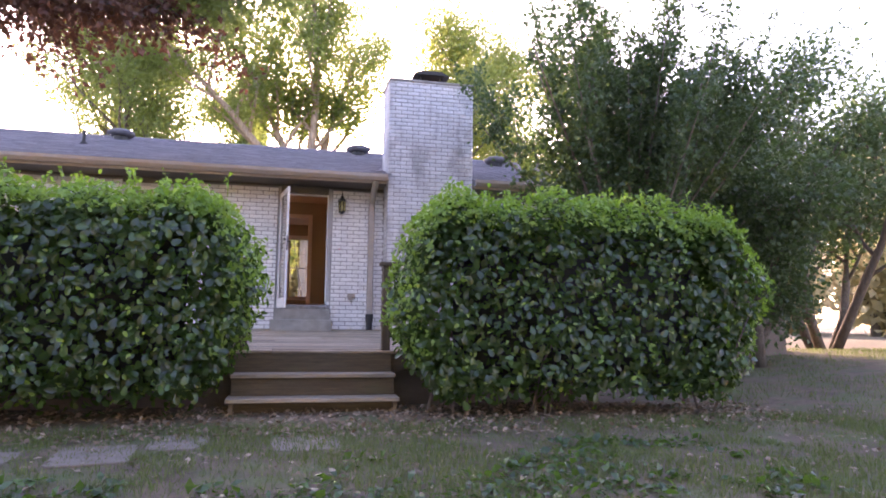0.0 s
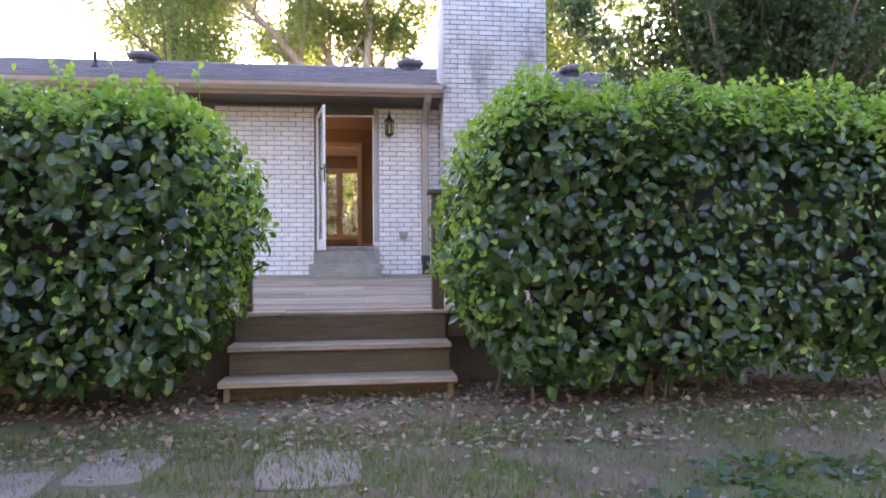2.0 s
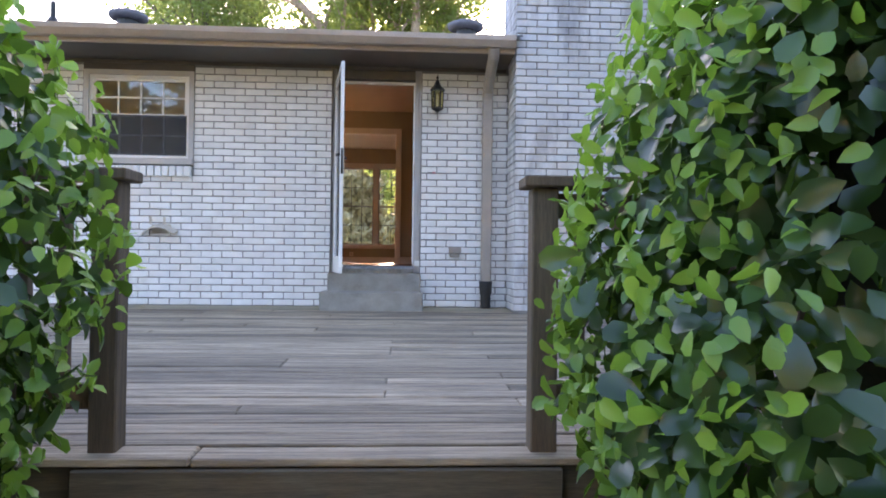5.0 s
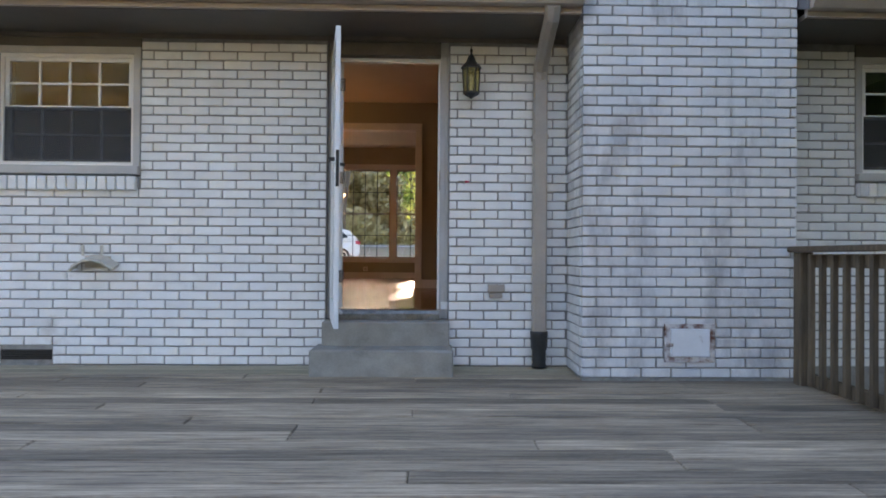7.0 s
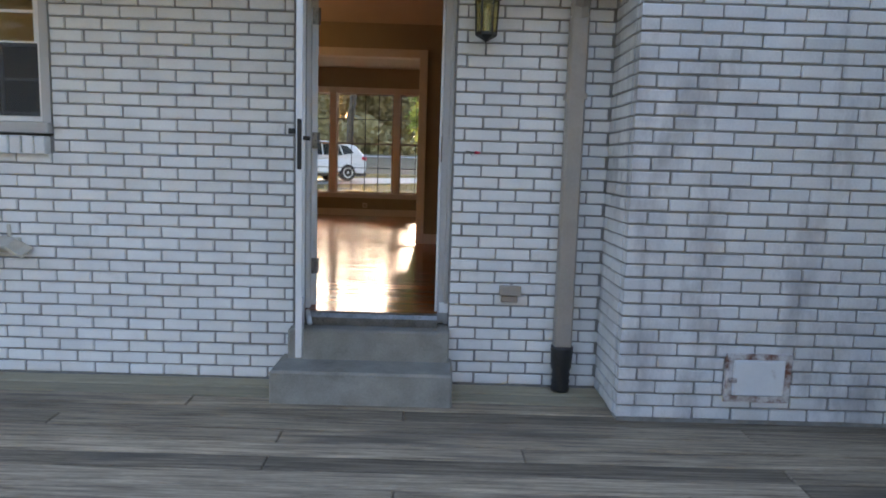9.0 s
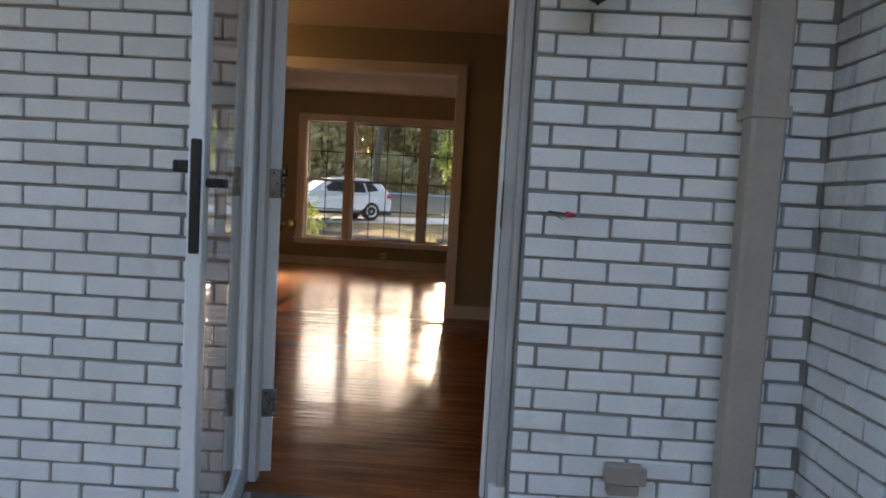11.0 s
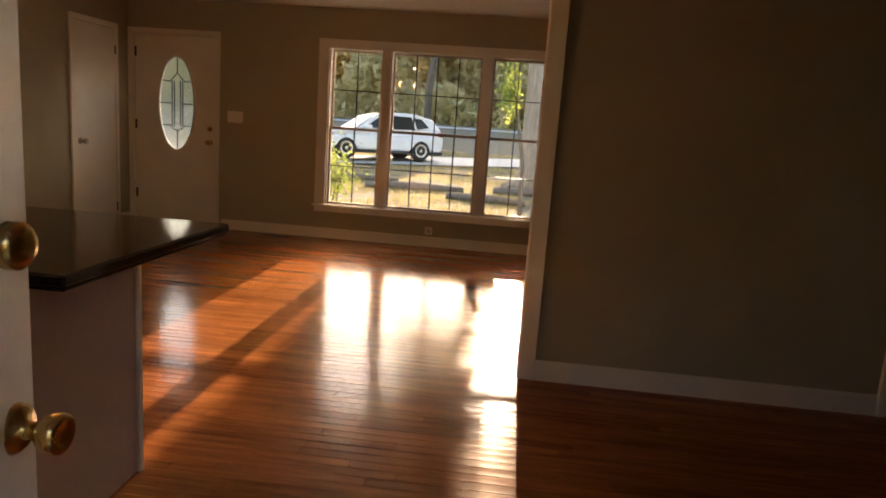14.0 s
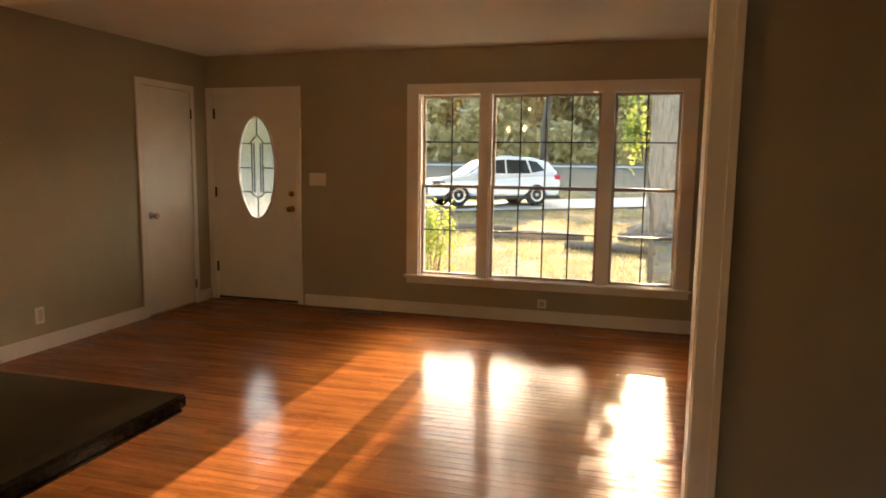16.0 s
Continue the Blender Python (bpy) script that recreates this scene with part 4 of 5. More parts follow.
# ---- closet door on the side wall ----
cd = thing("door_closet", (-4.215, 6.62, FLOOR), "plain white closed closet door with a round knob", "door")
part("slab", box(-4.214, -4.203, 6.33, 6.99, FLOOR + 0.02, 2.93, 0.002), WHITE_PAINT, cd)
bm = box(-4.215, -4.197, 6.27, 6.325, FLOOR, 2.99, 0.003)
box(-4.215, -4.197, 6.995, 7.05, FLOOR, 2.99, 0.003, bm=bm)
box(-4.215, -4.197, 6.325, 6.995, 2.935, 2.99, 0.003, bm=bm)
part("casing", bm, WHITE_PAINT, cd)
knob_at(cd, (-4.203, 6.40, 1.80), 1, NICKEL, "x")
for z in (2.68, 1.05):
    part("hinge", box(-4.203, -4.193, 6.988, 6.998, z, z + 0.09), BLACK_METAL, cd)

# ---- chimney ----
CX0, CX1, CY0, CZ1 = 1.35, 2.87, -0.50, 4.86
chimney = thing("chimney", ((CX0 + CX1) / 2, 0, DECK), "tall weathered white painted brick chimney with grey streaks", "chimney")
part("core", box(CX0 + 0.012, CX1 - 0.012, CY0 + 0.012, 0.30, -0.1, CZ1 - 0.02), MORTAR, chimney)
part("crown", box(CX0 - 0.015, CX1 + 0.015, CY0 - 0.015, 0.32, CZ1 + 0.002, CZ1 + 0.05, 0.01), CONCRETE, chimney)
cap = part("cap", prism([(1.80, CZ1 + 0.20), (2.45, CZ1 + 0.20), (2.30, CZ1 + 0.27), (1.95, CZ1 + 0.27)], -0.42, 0.25), BLACK_METAL, chimney, "dark metal rain cap")
for x in (1.92, 2.30):
    for y in (-0.3, 0.1):
        part("leg", box(x, x + 0.03, y, y + 0.03, CZ1 + 0.05, CZ1 + 0.19), BLACK_METAL, cap)
part("flue", box(1.90, 2.35, -0.32, 0.15, CZ1 + 0.052, CZ1 + 0.12, 0.01), CONCRETE, cap)

clean = thing("cleanout_door", (2.10, -0.51, 0.59), "rusty white metal ash cleanout door in the chimney", "cleanout door")
part("frame", wall_with_holes(1.93, 2.28, 0.59, 0.855, -0.517, -0.49, [(1.965, 2.245, 0.625, 0.825)]), RUST, clean)
part("panel", box(1.967, 2.243, -0.526, -0.50, 0.627, 0.823, 0.006), RUSTED, clean)
part("latch", box(1.945, 1.985, -0.532, -0.518, 0.70, 0.725, 0.002), RUST, clean)

# ---- fixtures on the rear wall ----
LX, LY = 0.600, -0.125
sconce = thing("wall_lantern", (LX, -0.1, 2.50), "black metal wall lantern with amber glass beside the door", "wall lamp")
part("back_plate", box(LX - 0.035, LX + 0.035, -0.022, -0.002, 2.57, 2.76, 0.006), BLACK_METAL, sconce)
part("arm", tube([(LX, -0.02, 2.70), (LX, -0.06, 2.80), (LX, -0.11, 2.815), (LX, LY, 2.78)], 0.008, 8), BLACK_METAL, sconce, smooth=True)
part("roof", lathe([(0.004, 2.875), (0.013, 2.855), (0.006, 2.835), (0.022, 2.81), (0.036, 2.775), (0.078, 2.728), (0.078, 2.718), (0.0, 2.718)], (LX, LY, 0), "z", 6), BLACK_METAL, sconce)
part("glass", lathe([(0.053, 2.545), (0.060, 2.718)], (LX, LY, 0), "z", 6), LAMP_GLASS, sconce, "seeded amber glass")
for k in range(6):
    a = 2 * math.pi * k / 6
    part("bar", tube([(LX + 0.056 * math.cos(a), LY + 0.056 * math.sin(a), 2.53), (LX + 0.064 * math.cos(a), LY + 0.064 * math.sin(a), 2.72)], 0.0055, 6), BLACK_METAL, sconce)
part("base", lathe([(0.0, 2.49), (0.012, 2.50), (0.045, 2.518), (0.060, 2.528), (0.060, 2.545), (0.045, 2.548)], (LX, LY, 0), "z", 6), BLACK_METAL, sconce)
part("candle", lathe([(0.011, 2.548), (0.011, 2.63), (0.015, 2.65), (0.004, 2.68)], (LX, LY, 0), "z", 10), CREAM, sconce)

spout = thing("downspout", (1.125, -0.1, 0.5), "taupe metal downspout with a black drain boot", "downspout")
part("pipe", box(1.075, 1.18, -0.115, -0.03, 0.74, 2.66, 0.012), TAUPE, spout)
bm = tube([(1.127, -0.072, 2.66), (1.127, -0.10, 2.74), (1.127, -0.40, 2.90), (1.127, -0.55, 2.96), (1.127, -0.60, 3.035)], 0.055, 8)
part("elbow", bm, TAUPE, spout)
part("boot", lathe([(0.052, 0.48), (0.056, 0.50), (0.050, 0.52), (0.056, 0.54), (0.050, 0.56), (0.056, 0.58), (0.050, 0.60), (0.062, 0.63), (0.068, 0.74), (0.066, 0.755)], (1.128, -0.078, 0), "z", 14), BLACK_PLASTIC, spout, "black corrugated plastic drain boot", True)
part("strap", box(1.070, 1.185, -0.119, -0.004, 2.20, 2.235), TAUPE, spout)

tap = thing("outlet_cover", (0.80, -0.03, 1.03), "grey weatherproof outdoor outlet box on the brick", "outlet")
part("box", box(0.745, 0.865, -0.045, 0.0, 1.04, 1.10, 0.006), TAUPE, tap)
part("lid", box(0.740, 0.87, -0.06, -0.047, 1.045, 1.105, 0.004), TAUPE, tap)
part("lower_lid", box(0.755, 0.855, -0.035, 0.0, 1.0, 1.038, 0.004), TAUPE, tap)

hook = thing("red_wire_nut", (0.57, -0.03, 1.88), "red wire nut on a short wire in the mortar", "wire nut")
part("wire", tube([(0.515, 0.0, 1.889), (0.53, -0.012, 1.888), (0.55, -0.010, 1.886), (0.567, -0.022, 1.884)], 0.003, 6), BLACK_PLASTIC, hook)
part("wire", tube([(0.54, 0.0, 1.886), (0.545, -0.016, 1.872), (0.56, -0.020, 1.866)], 0.0012, 5), BLACK_PLASTIC, hook)
part("cap", lathe([(0.0, 0.0), (0.010, 0.001), (0.0105, 0.008), (0.008, 0.014), (0.006, 0.030), (0.0, 0.032)], (0.565, -0.024, 1.883), "x", 10), RED, hook, smooth=True)

vent = thing("foundation_vent", (-2.73, 0.0, 0.51), "dark rectangular crawl space vent low in the brick", "vent")
part("hole_shade", box(-2.92, -2.545, 0.006, 0.04, 0.515, 0.59), BLACK_PLASTIC, vent)
for i in range(4):
    part("slat", box(-2.92, -2.545, -0.004, 0.008, 0.520 + 0.018 * i, 0.526 + 0.018 * i), BLACK_METAL, vent)

hood = thing("vent_hood", (-2.2, -0.05, 1.25), "weathered cream hose holder with drooping edges on the wall", "hose holder")
bm = bmesh.new()
prof = [(-0.16, 1.225), (-0.13, 1.265), (-0.07, 1.30), (0.0, 1.31), (0.07, 1.295), (0.12, 1.26), (0.16, 1.245)]
lo = [bm.verts.new((-2.205 + x, 0.0, z)) for x, z in prof]
hi = [bm.verts.new((-2.205 + x * 1.04, -0.12, z - 0.035)) for x, z in prof]
lo2 = [bm.verts.new((-2.205 + x, 0.0, z - 0.02)) for x, z in prof]
hi2 = [bm.verts.new((-2.205 + x * 1.04, -0.12, z - 0.05)) for x, z in prof]
for k in range(len(prof) - 1):
    bm.faces.new((lo[k], lo[k + 1], hi[k + 1], hi[k]))
    bm.faces.new((lo2[k], lo2[k + 1], hi2[k + 1], hi2[k]))
    bm.faces.new((hi[k], hi[k + 1], hi2[k + 1], hi2[k]))
bm.faces.new((lo[0], hi[0], hi2[0], lo2[0]))
bm.faces.new((lo[-1], hi[-1], hi2[-1], lo2[-1]))
part("tray", bm, CREAM, hood)
part("back_plate", box(-2.30, -2.11, -0.012, 0.0, 1.21, 1.30, 0.003), CREAM, hood)
for x in (-2.33, -2.19):
    part("prong", box(x, x + 0.025, -0.012, 0.0, 1.30, 1.38, 0.006), CREAM, hood)

# ---- roof fittings ----


def roof_vent(x, y):
    z = EAVE_Z + (y - EAVE_Y) * slope
    t = thing("roof_vent", (x, y, z), "low round grey attic vent near the ridge", "roof vent", "roof vents")
    part("neck", lathe([(0.15, z - 0.08), (0.15, z + 0.10)], (x, y, 0), "z", 16), BLACK_METAL, t)
    part("hood", lathe([(0.20, z + 0.06), (0.27, z + 0.10), (0.27, z + 0.15), (0.18, z + 0.19), (0.02, z + 0.20)], (x, y, 0), "z", 18), SHINGLE, t, smooth=True)


for x, y in ((-3.8, 3.0), (1.15, 3.0), (4.2, 2.4), (-7.6, 3.0)):
    roof_vent(x, y)
for x, y in ((-4.05, 1.4), (3.05, 0.4)):
    z = EAVE_Z + (y - EAVE_Y) * slope
    t = thing("vent_pipe", (x, y, z), "short dark plumbing vent pipe on the roof", "vent pipe", "roof pipes")
    part("pipe", tube([(x, y, z - 0.05), (x, y, z + 0.26)], 0.03, 10), BLACK_METAL, t)
    part("flashing", lathe([(0.08, z + 0.0), (0.035, z + 0.07)], (x, y, 0), "z", 10), BLACK_METAL, t)

# ---- hedges ----


def hedge(name, x0, x1, y0, y1, top, label, seed, dense, low=0.10):
    """A clipped hedge: a near-black block painted as inner shade, thousands of glossy leaves over a lumpy box, young
    shoots on top.
    """
    rng = np.random.default_rng(seed)
    t = thing(name, ((x0 + x1) / 2, (y0 + y1) / 2, -0.1), label, "hedge", "clipped hedges")
    cx, cy, cz = (x0 + x1) / 2, (y0 + y1) / 2, (low + top) / 2
    hx, hy, hz = (x1 - x0) / 2, (y1 - y0) / 2, (top - low) / 2

    def shell(k):
        """Places on the rounded box, with the way out at each."""
        area = np.array([hy * hz, hy * hz, hx * hz, hx * hz, hx * hy, hx * hy * 0.15])
        side = rng.choice(6, k, p=area / area.sum())
        u = rng.uniform(-1, 1, (k, 3))
        p = u.copy()
        for i, (ax, s) in enumerate(((0, -1), (0, 1), (1, -1), (1, 1), (2, 1), (2, -1))):
            p[side == i, ax] = s
        q = p * np.array((hx, hy, hz))
        r = 0.50
        inner = np.clip(q, -(np.array((hx, hy, hz)) - r), np.array((hx, hy, hz)) - r)
        d = q - inner
        ln = np.linalg.norm(d, axis=1)[:, None] + 1e-9
        nrm = d / ln
        q = inner + nrm * r
        w = q + np.array((cx, cy, cz))
        lump = np.array([noise.noise(Vector(v * 1.4)) * 0.15 + noise.noise(Vector(v * 4.2)) * 0.13 for v in w])
        taper = np.clip((w[:, 2] - low) / 0.5, 0, 1) * 0.12 - 0.12
        w = w + nrm * (lump + taper)[:, None]
        near = np.minimum(w[:, 0] - x0, x1 - w[:, 0])
        inward = np.where(w[:, 0] - x0 < x1 - w[:, 0], 1.0, -1.0)
        pull = np.clip(1 - near / 0.9, 0, 1) * (0.42 * np.clip((w[:, 2] - 0.8) / (top - 0.8), 0, 1) ** 2 + 0.46 * np.clip((0.62 - w[:, 2]) / 0.8, 0, 1))
        w[:, 0] += inward * pull
        return w, nrm
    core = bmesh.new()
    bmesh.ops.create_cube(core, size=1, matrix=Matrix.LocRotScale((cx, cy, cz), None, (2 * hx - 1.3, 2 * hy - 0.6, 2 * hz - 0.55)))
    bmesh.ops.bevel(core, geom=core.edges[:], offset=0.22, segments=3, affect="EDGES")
    part("shade_block", core, HEDGE_SHADE, t, smooth=True)
    bm, rr = bmesh.new(), random.Random(seed)
    for i in range(int((x1 - x0) * 3)):
        sx, sy = rr.uniform(x0 + 0.3, x1 - 0.3), rr.uniform(y0 + 0.3, y1 - 0.3)
        ex, ey = sx + rr.uniform(-0.35, 0.35), sy + rr.uniform(-0.4, 0.4)
        tube([(sx, sy, -0.35), ((sx + ex) / 2 + rr.uniform(-.06, .06), (sy + ey) / 2, 0.25), (ex, ey, 0.7)], [0.016, 0.011, 0.006], 5, bm)
    tagged(part("stem", bm, BARK, t), kind="stuff")
    surf = 2 * (4 * hy * hz + 4 * hx * hz) + 4 * hx * hy
    k = int(surf * dense)
    pts, nrm = shell(k)
    depth = rng.uniform(0, 1, k) ** 1.1 * 0.30
    pts = pts - nrm * depth[:, None]
    hollow = np.array([noise.noise(Vector(v * 5.0 + seed)) + 0.5 * noise.noise(Vector(v * 11.0)) for v in pts])
    some = (rng.uniform(0, 1, k) < np.clip(0.35 + (pts[:, 2] - low) / 0.9, 0, 1)) & (rng.uniform(-0.6, 0.1, k) < hollow + 0.14)
    pts, nrm = pts[some], nrm[some]
    tagged(link("leaves", leaves("leaves", pts, nrm + np.array((0, 0, 0.35)), 0.086, LEAF8, 0.55, rng, 0.3), LEAF_HEDGE, t, smooth=True), kind="stuff")
    k = int(4 * hx * hy * 700 + surf * 190)
    pts, nrm = shell(k * 4)
    keep = (nrm[:, 2] > 0.45) | (rng.uniform(0, 1, len(pts)) < 0.05 + 0.42 * (np.abs(nrm[:, 0]) > 0.45) * (pts[:, 2] > 0.3))
    pts, nrm = pts[keep][:k], nrm[keep][:k]
    up = np.abs(rng.normal(0, 0.045, len(pts)))
    pts = pts + nrm * 0.01 + np.stack([rng.normal(0, .01, len(pts)), rng.normal(0, .01, len(pts)), up], 1)
    tagged(link("young_leaves", leaves("young_leaves", pts, nrm + np.array((0, 0, 0.2)), 0.052, LEAF8, 0.8, rng, -0.4), LEAF_YOUNG, t, smooth=True), kind="stuff")
    # single shoots that stand out of the top
    n = int((x1 - x0) * 7)
    bx, by = rng.uniform(x0 + 0.25, x1 - 0.25, n), rng.uniform(y0 + 0.2, y1 - 0.2, n)
    sp, sn = [], []
    bm = bmesh.new()
    for i in range(n):
        hgt = rng.uniform(0.08, 0.26)
        lx, ly = rng.normal(0, 0.04, 2)
        a = Vector((bx[i], by[i], top - 0.06))
        e = a + Vector((lx, ly, hgt))
        tube([a, e], [0.004, 0.002], 4, bm)
        for s in np.linspace(0.3, 1, 7):
            sp.append(tuple(a.lerp(e, s)))
            sn.append((rng.normal(), rng.normal(), 0.6))
    tagged(part("shoot", bm, LEAF_YOUNG, t), kind="stuff")
    tagged(link("shoot_leaves", leaves("shoot_leaves", np.array(sp), np.array(sn), 0.05, LEAF8, 0.4, rng, -0.5), LEAF_YOUNG, t), kind="stuff")
    return t


HEDGE_SHADE = surface("painted hedge shade", (0.012, 0.016, 0.008), (0.03, 0.03, 0.018), 25, 0.95, 0.8, 90)
hedge("hedge", -5.8, -0.50, -6.0, -4.95, 1.78, "clipped broad-leaved evergreen hedge with bright young tops", 11, 900, -0.28)
hedge("hedge", 0.68, 4.62, -6.0, -4.95, 1.80, "clipped broad-leaved evergreen hedge beside the wooden steps", 12, 900, -0.28)

# ---- trees ----


def clear_of_sun(p):
    """Keeps the low gap under the crowns through which the sun reaches the front window."""
    z = 1.2 + (p[:, 1] - 7.3) * math.tan(SUN_EL)
    return ~((p[:, 0] > -2.6) & (p[:, 0] < 0.9) & (p[:, 2] < z + 2.3)) & (p[:, 2] > 6.2)


shrub = thing("crape_myrtle", (4.6, -2.9, -0.25), "tall many-stemmed dark green shrub beside the deck", "shrub")
rr, tips, ups = random.Random(21), [], []
for i in range(46):
    a, q = rr.uniform(0, 2 * math.pi), rr.uniform(0.05, 0.35)
    s = Vector((4.6 + q * math.cos(a), -2.9 + q * math.sin(a), -0.3))
    r = rr.uniform(0.15, 2.25)
    e = s + Vector((r * math.cos(a), r * math.sin(a), rr.uniform(4.3, 5.9) - 0.40 * r))
    mid = s.lerp(e, 0.5) + Vector((-0.15 * r * math.cos(a), -0.15 * r * math.sin(a), 0.3))
    part("stem", tube([s, s.lerp(mid, 0.5), mid, mid.lerp(e, 0.5), e], [0.035, 0.03, 0.022, 0.014, 0.005], 6), PALE_BARK, shrub, smooth=True)
    for k in range(13):
        # side shoots that rise from the stem, longer lower down
        u = rr.uniform(0.02, 1.0)
        p = mid.lerp(e, u)
        d = Vector((rr.gauss(0, 0.5), rr.gauss(0, 0.5), rr.uniform(0.5, 1.2))).normalized() * rr.uniform(0.35, 0.85)
        for w in range(8):
            tips.append(tuple(p + d * (w / 7)))
            ups.append(0.085 * (1.15 - 0.8 * w / 7))
rng = np.random.default_rng(22)
tp, tw = np.array(tips), np.array(ups)
pick = rng.integers(0, len(tp), 50000)
pts = tp[pick] + rng.normal(0, 1, (50000, 3)) * tw[pick][:, None]
tagged(link("crown", leaves("crown", pts, rng.normal(0, 1, (50000, 3)), 0.078, LEAF4, 0.3, rng, -0.2), LEAF_SHRUB, shrub), kind="stuff")

tree("corner_shrub", (7.7, -1.7, -0.15), 3.6, 1.7, 0.10, 91, "broad dark evergreen shrub at the corner of the house", BARK, LEAF_SHRUB, 22000, 0.10, category="shrub", levels=2, limbs=11, puff=0.30, first=0.08)

side_tree = thing("yard_tree", (12.6, 2.3, 0.0), "low-branching dark tree at the edge of the lawn", "tree")
bm, ends = bmesh.new(), []
for i in range(5):
    a = i * 1.27
    w, e = grown(12.6 + 0.2 * math.cos(a), 2.3 + 0.2 * math.sin(a), -0.1, 5.2, 2.2, 0.13, 40 + i, 2, 6, 0.4, (0.55 * math.cos(a), 0.55 * math.sin(a)))
    join(bm, w)
    ends += e
part("trunk", bm, BARK, side_tree, smooth=True)
tp = np.array([tuple(p) for p in ends])
pts = tp[rng.integers(0, len(tp), 30000)] + rng.normal(0, 0.34, (30000, 3))
tagged(link("crown", leaves("crown", pts, rng.normal(0, 1, (30000, 3)), 0.12, LEAF4, 0.3, rng), LEAF_SHRUB, side_tree), kind="stuff")

over = thing("overhanging_tree", (-8.4, -3.6, -0.25), "dark green tree that overhangs the hedge and roof, partly tinted with red glare", "tree")
bm, ends, rr = tube([(-8.4, -3.6, -0.4), (-8.35, -3.6, 1.5), (-8.2, -3.55, 3.4)], [0.30, 0.22, 0.19], 10), [], random.Random(33)
for tip in ((-0.4, -3.3, 4.75), (-1.4, -3.4, 4.35), (-1.0, -3.3, 4.6), (-0.6, -3.0, 5.3), (-2.0, -3.5, 4.2), (-2.8, -3.2, 4.9), (-1.6, -3.6, 5.2), (-3.2, -3.0, 4.3)):
    a, e = Vector((-8.2, -3.55, 3.3)), Vector(tip)
    q = [a.lerp(e, s) + Vector((0, rr.uniform(-.15, .15), 0.9 * math.sin(s * math.pi))) for s in (0, 0.25, 0.5, 0.75, 1.0)]
    tube(q, [0.10, 0.075, 0.05, 0.03, 0.01], 7, bm)
    for s in range(22):
        k = rr.uniform(2.3, 3.99)
        p0 = q[int(k)].lerp(q[int(k) + 1], k - int(k))
        p1 = p0 + Vector((rr.uniform(-.3, .8), rr.uniform(-.7, .7), rr.uniform(-.55, .5)))
        tube([p0, p0.lerp(p1, 0.5) + Vector((0, 0, 0.06)), p1], [0.014, 0.009, 0.004], 4, bm)
        ends += [p0.lerp(p1, 0.4), p0.lerp(p1, 0.7), p1]
part("trunk", bm, BARK, over, smooth=True)
tp = np.array([tuple(p) for p in ends])
pts = tp[rng.integers(0, len(tp), 19000)] + rng.normal(0, 0.17, (19000, 3))
half = pts[:, 2] + 0.35 * pts[:, 0] < 3.75
tagged(link("crown", leaves("crown", pts[half], rng.normal(0, 1, (int(half.sum()), 3)), 0.10, LEAF4, 0.3, rng), LEAF_GLARE, over), kind="stuff")
tagged(link("green_crown", leaves("green_crown", pts[~half], rng.normal(0, 1, (int((~half).sum()), 3)), 0.10, LEAF4, 0.3, rng), LEAF_TREE, over), kind="stuff")
for x, y, h, s, n, seed, leaf in ((-9.5, 21.0, 11.5, 4.4, 20000, 53, LEAF_TREE), (6.4, 17.0, 11.0, 3.8, 24000, 54, LEAF_YELLOW), (10.5, 22.0, 12.0, 4.4, 24000, 55, LEAF_TREE), (-6.4, 17.0, 10.5, 3.7, 15000, 57, LEAF_TREE)):
    tree("front_yard_tree", (x, y, ground_z(x, y) - 0.1), h, s, 0.26, seed, "tall backlit leafy tree beyond the roof", BARK, leaf, n, 0.17, levels=3, limbs=8, puff=0.45, first=0.42, group="front yard trees", keep=clear_of_sun)
tree("front_yard_tree", (-5.4, 40.0, ground_z(-5.4, 40) - 0.1), 14.5, 3.4, 0.24, 58, "tall backlit leafy tree near the street, added to dim floor reflections", BARK, LEAF_TREE, 22000, 0.26, levels=3, limbs=9, puff=0.6, first=0.55, group="front yard trees", keep=lambda p: (p[:, 0] < -2.4) & (p[:, 2] > 8.0))
# the old forked tree in front of the window
old = thing("old_tree", (0.5, 18.0, ground_z(0.5, 18)), "thick forked old tree in the front yard, trunk painted sunlit pale", "tree")
bm, ends = tube([(0.5, 18, 0.5), (0.5, 18, 1.2), (0.48, 18, 3.0), (0.44, 18, 6.0)], [0.60, 0.42, 0.37, 0.35], 14), []
for k in range(5):
    a = k * 1.256
    tube([(0.5, 18.0, 0.95), (0.5 + 0.5 * math.cos(a), 18 + 0.5 * math.sin(a), 0.85), (0.5 + 1.0 * math.cos(a), 18 + 1.0 * math.sin(a), 0.74)], [0.17, 0.11, 0.05], 7, bm)
for k, (lx, ly, hh) in enumerate(((-0.55, 0.1, 8.0), (0.02, -0.25, 9.0), (0.42, 0.15, 8.0), (-0.9, -0.2, 8.5))):
    w, e = grown(0.42 + 0.12 * lx, 18 + 0.1 * ly, 5.7, hh, 3.2, 0.22, 70 + k, 2, 8, 0.35, (lx, ly), first=0.2)
    join(bm, w)
    ends += e
tube([(0.42, 18.0, 5.85), (-0.4, 18.0, 5.95), (-1.0, 18.0, 5.4)], [0.10, 0.07, 0.02], 7, bm)
part("trunk", bm, OLD_BARK, old, smooth=True)
tp = np.array([tuple(p) for p in ends])
pts = tp[rng.integers(0, len(tp), 46000)] + rng.normal(0, 0.42, (46000, 3))
pts = pts[clear_of_sun(pts)]
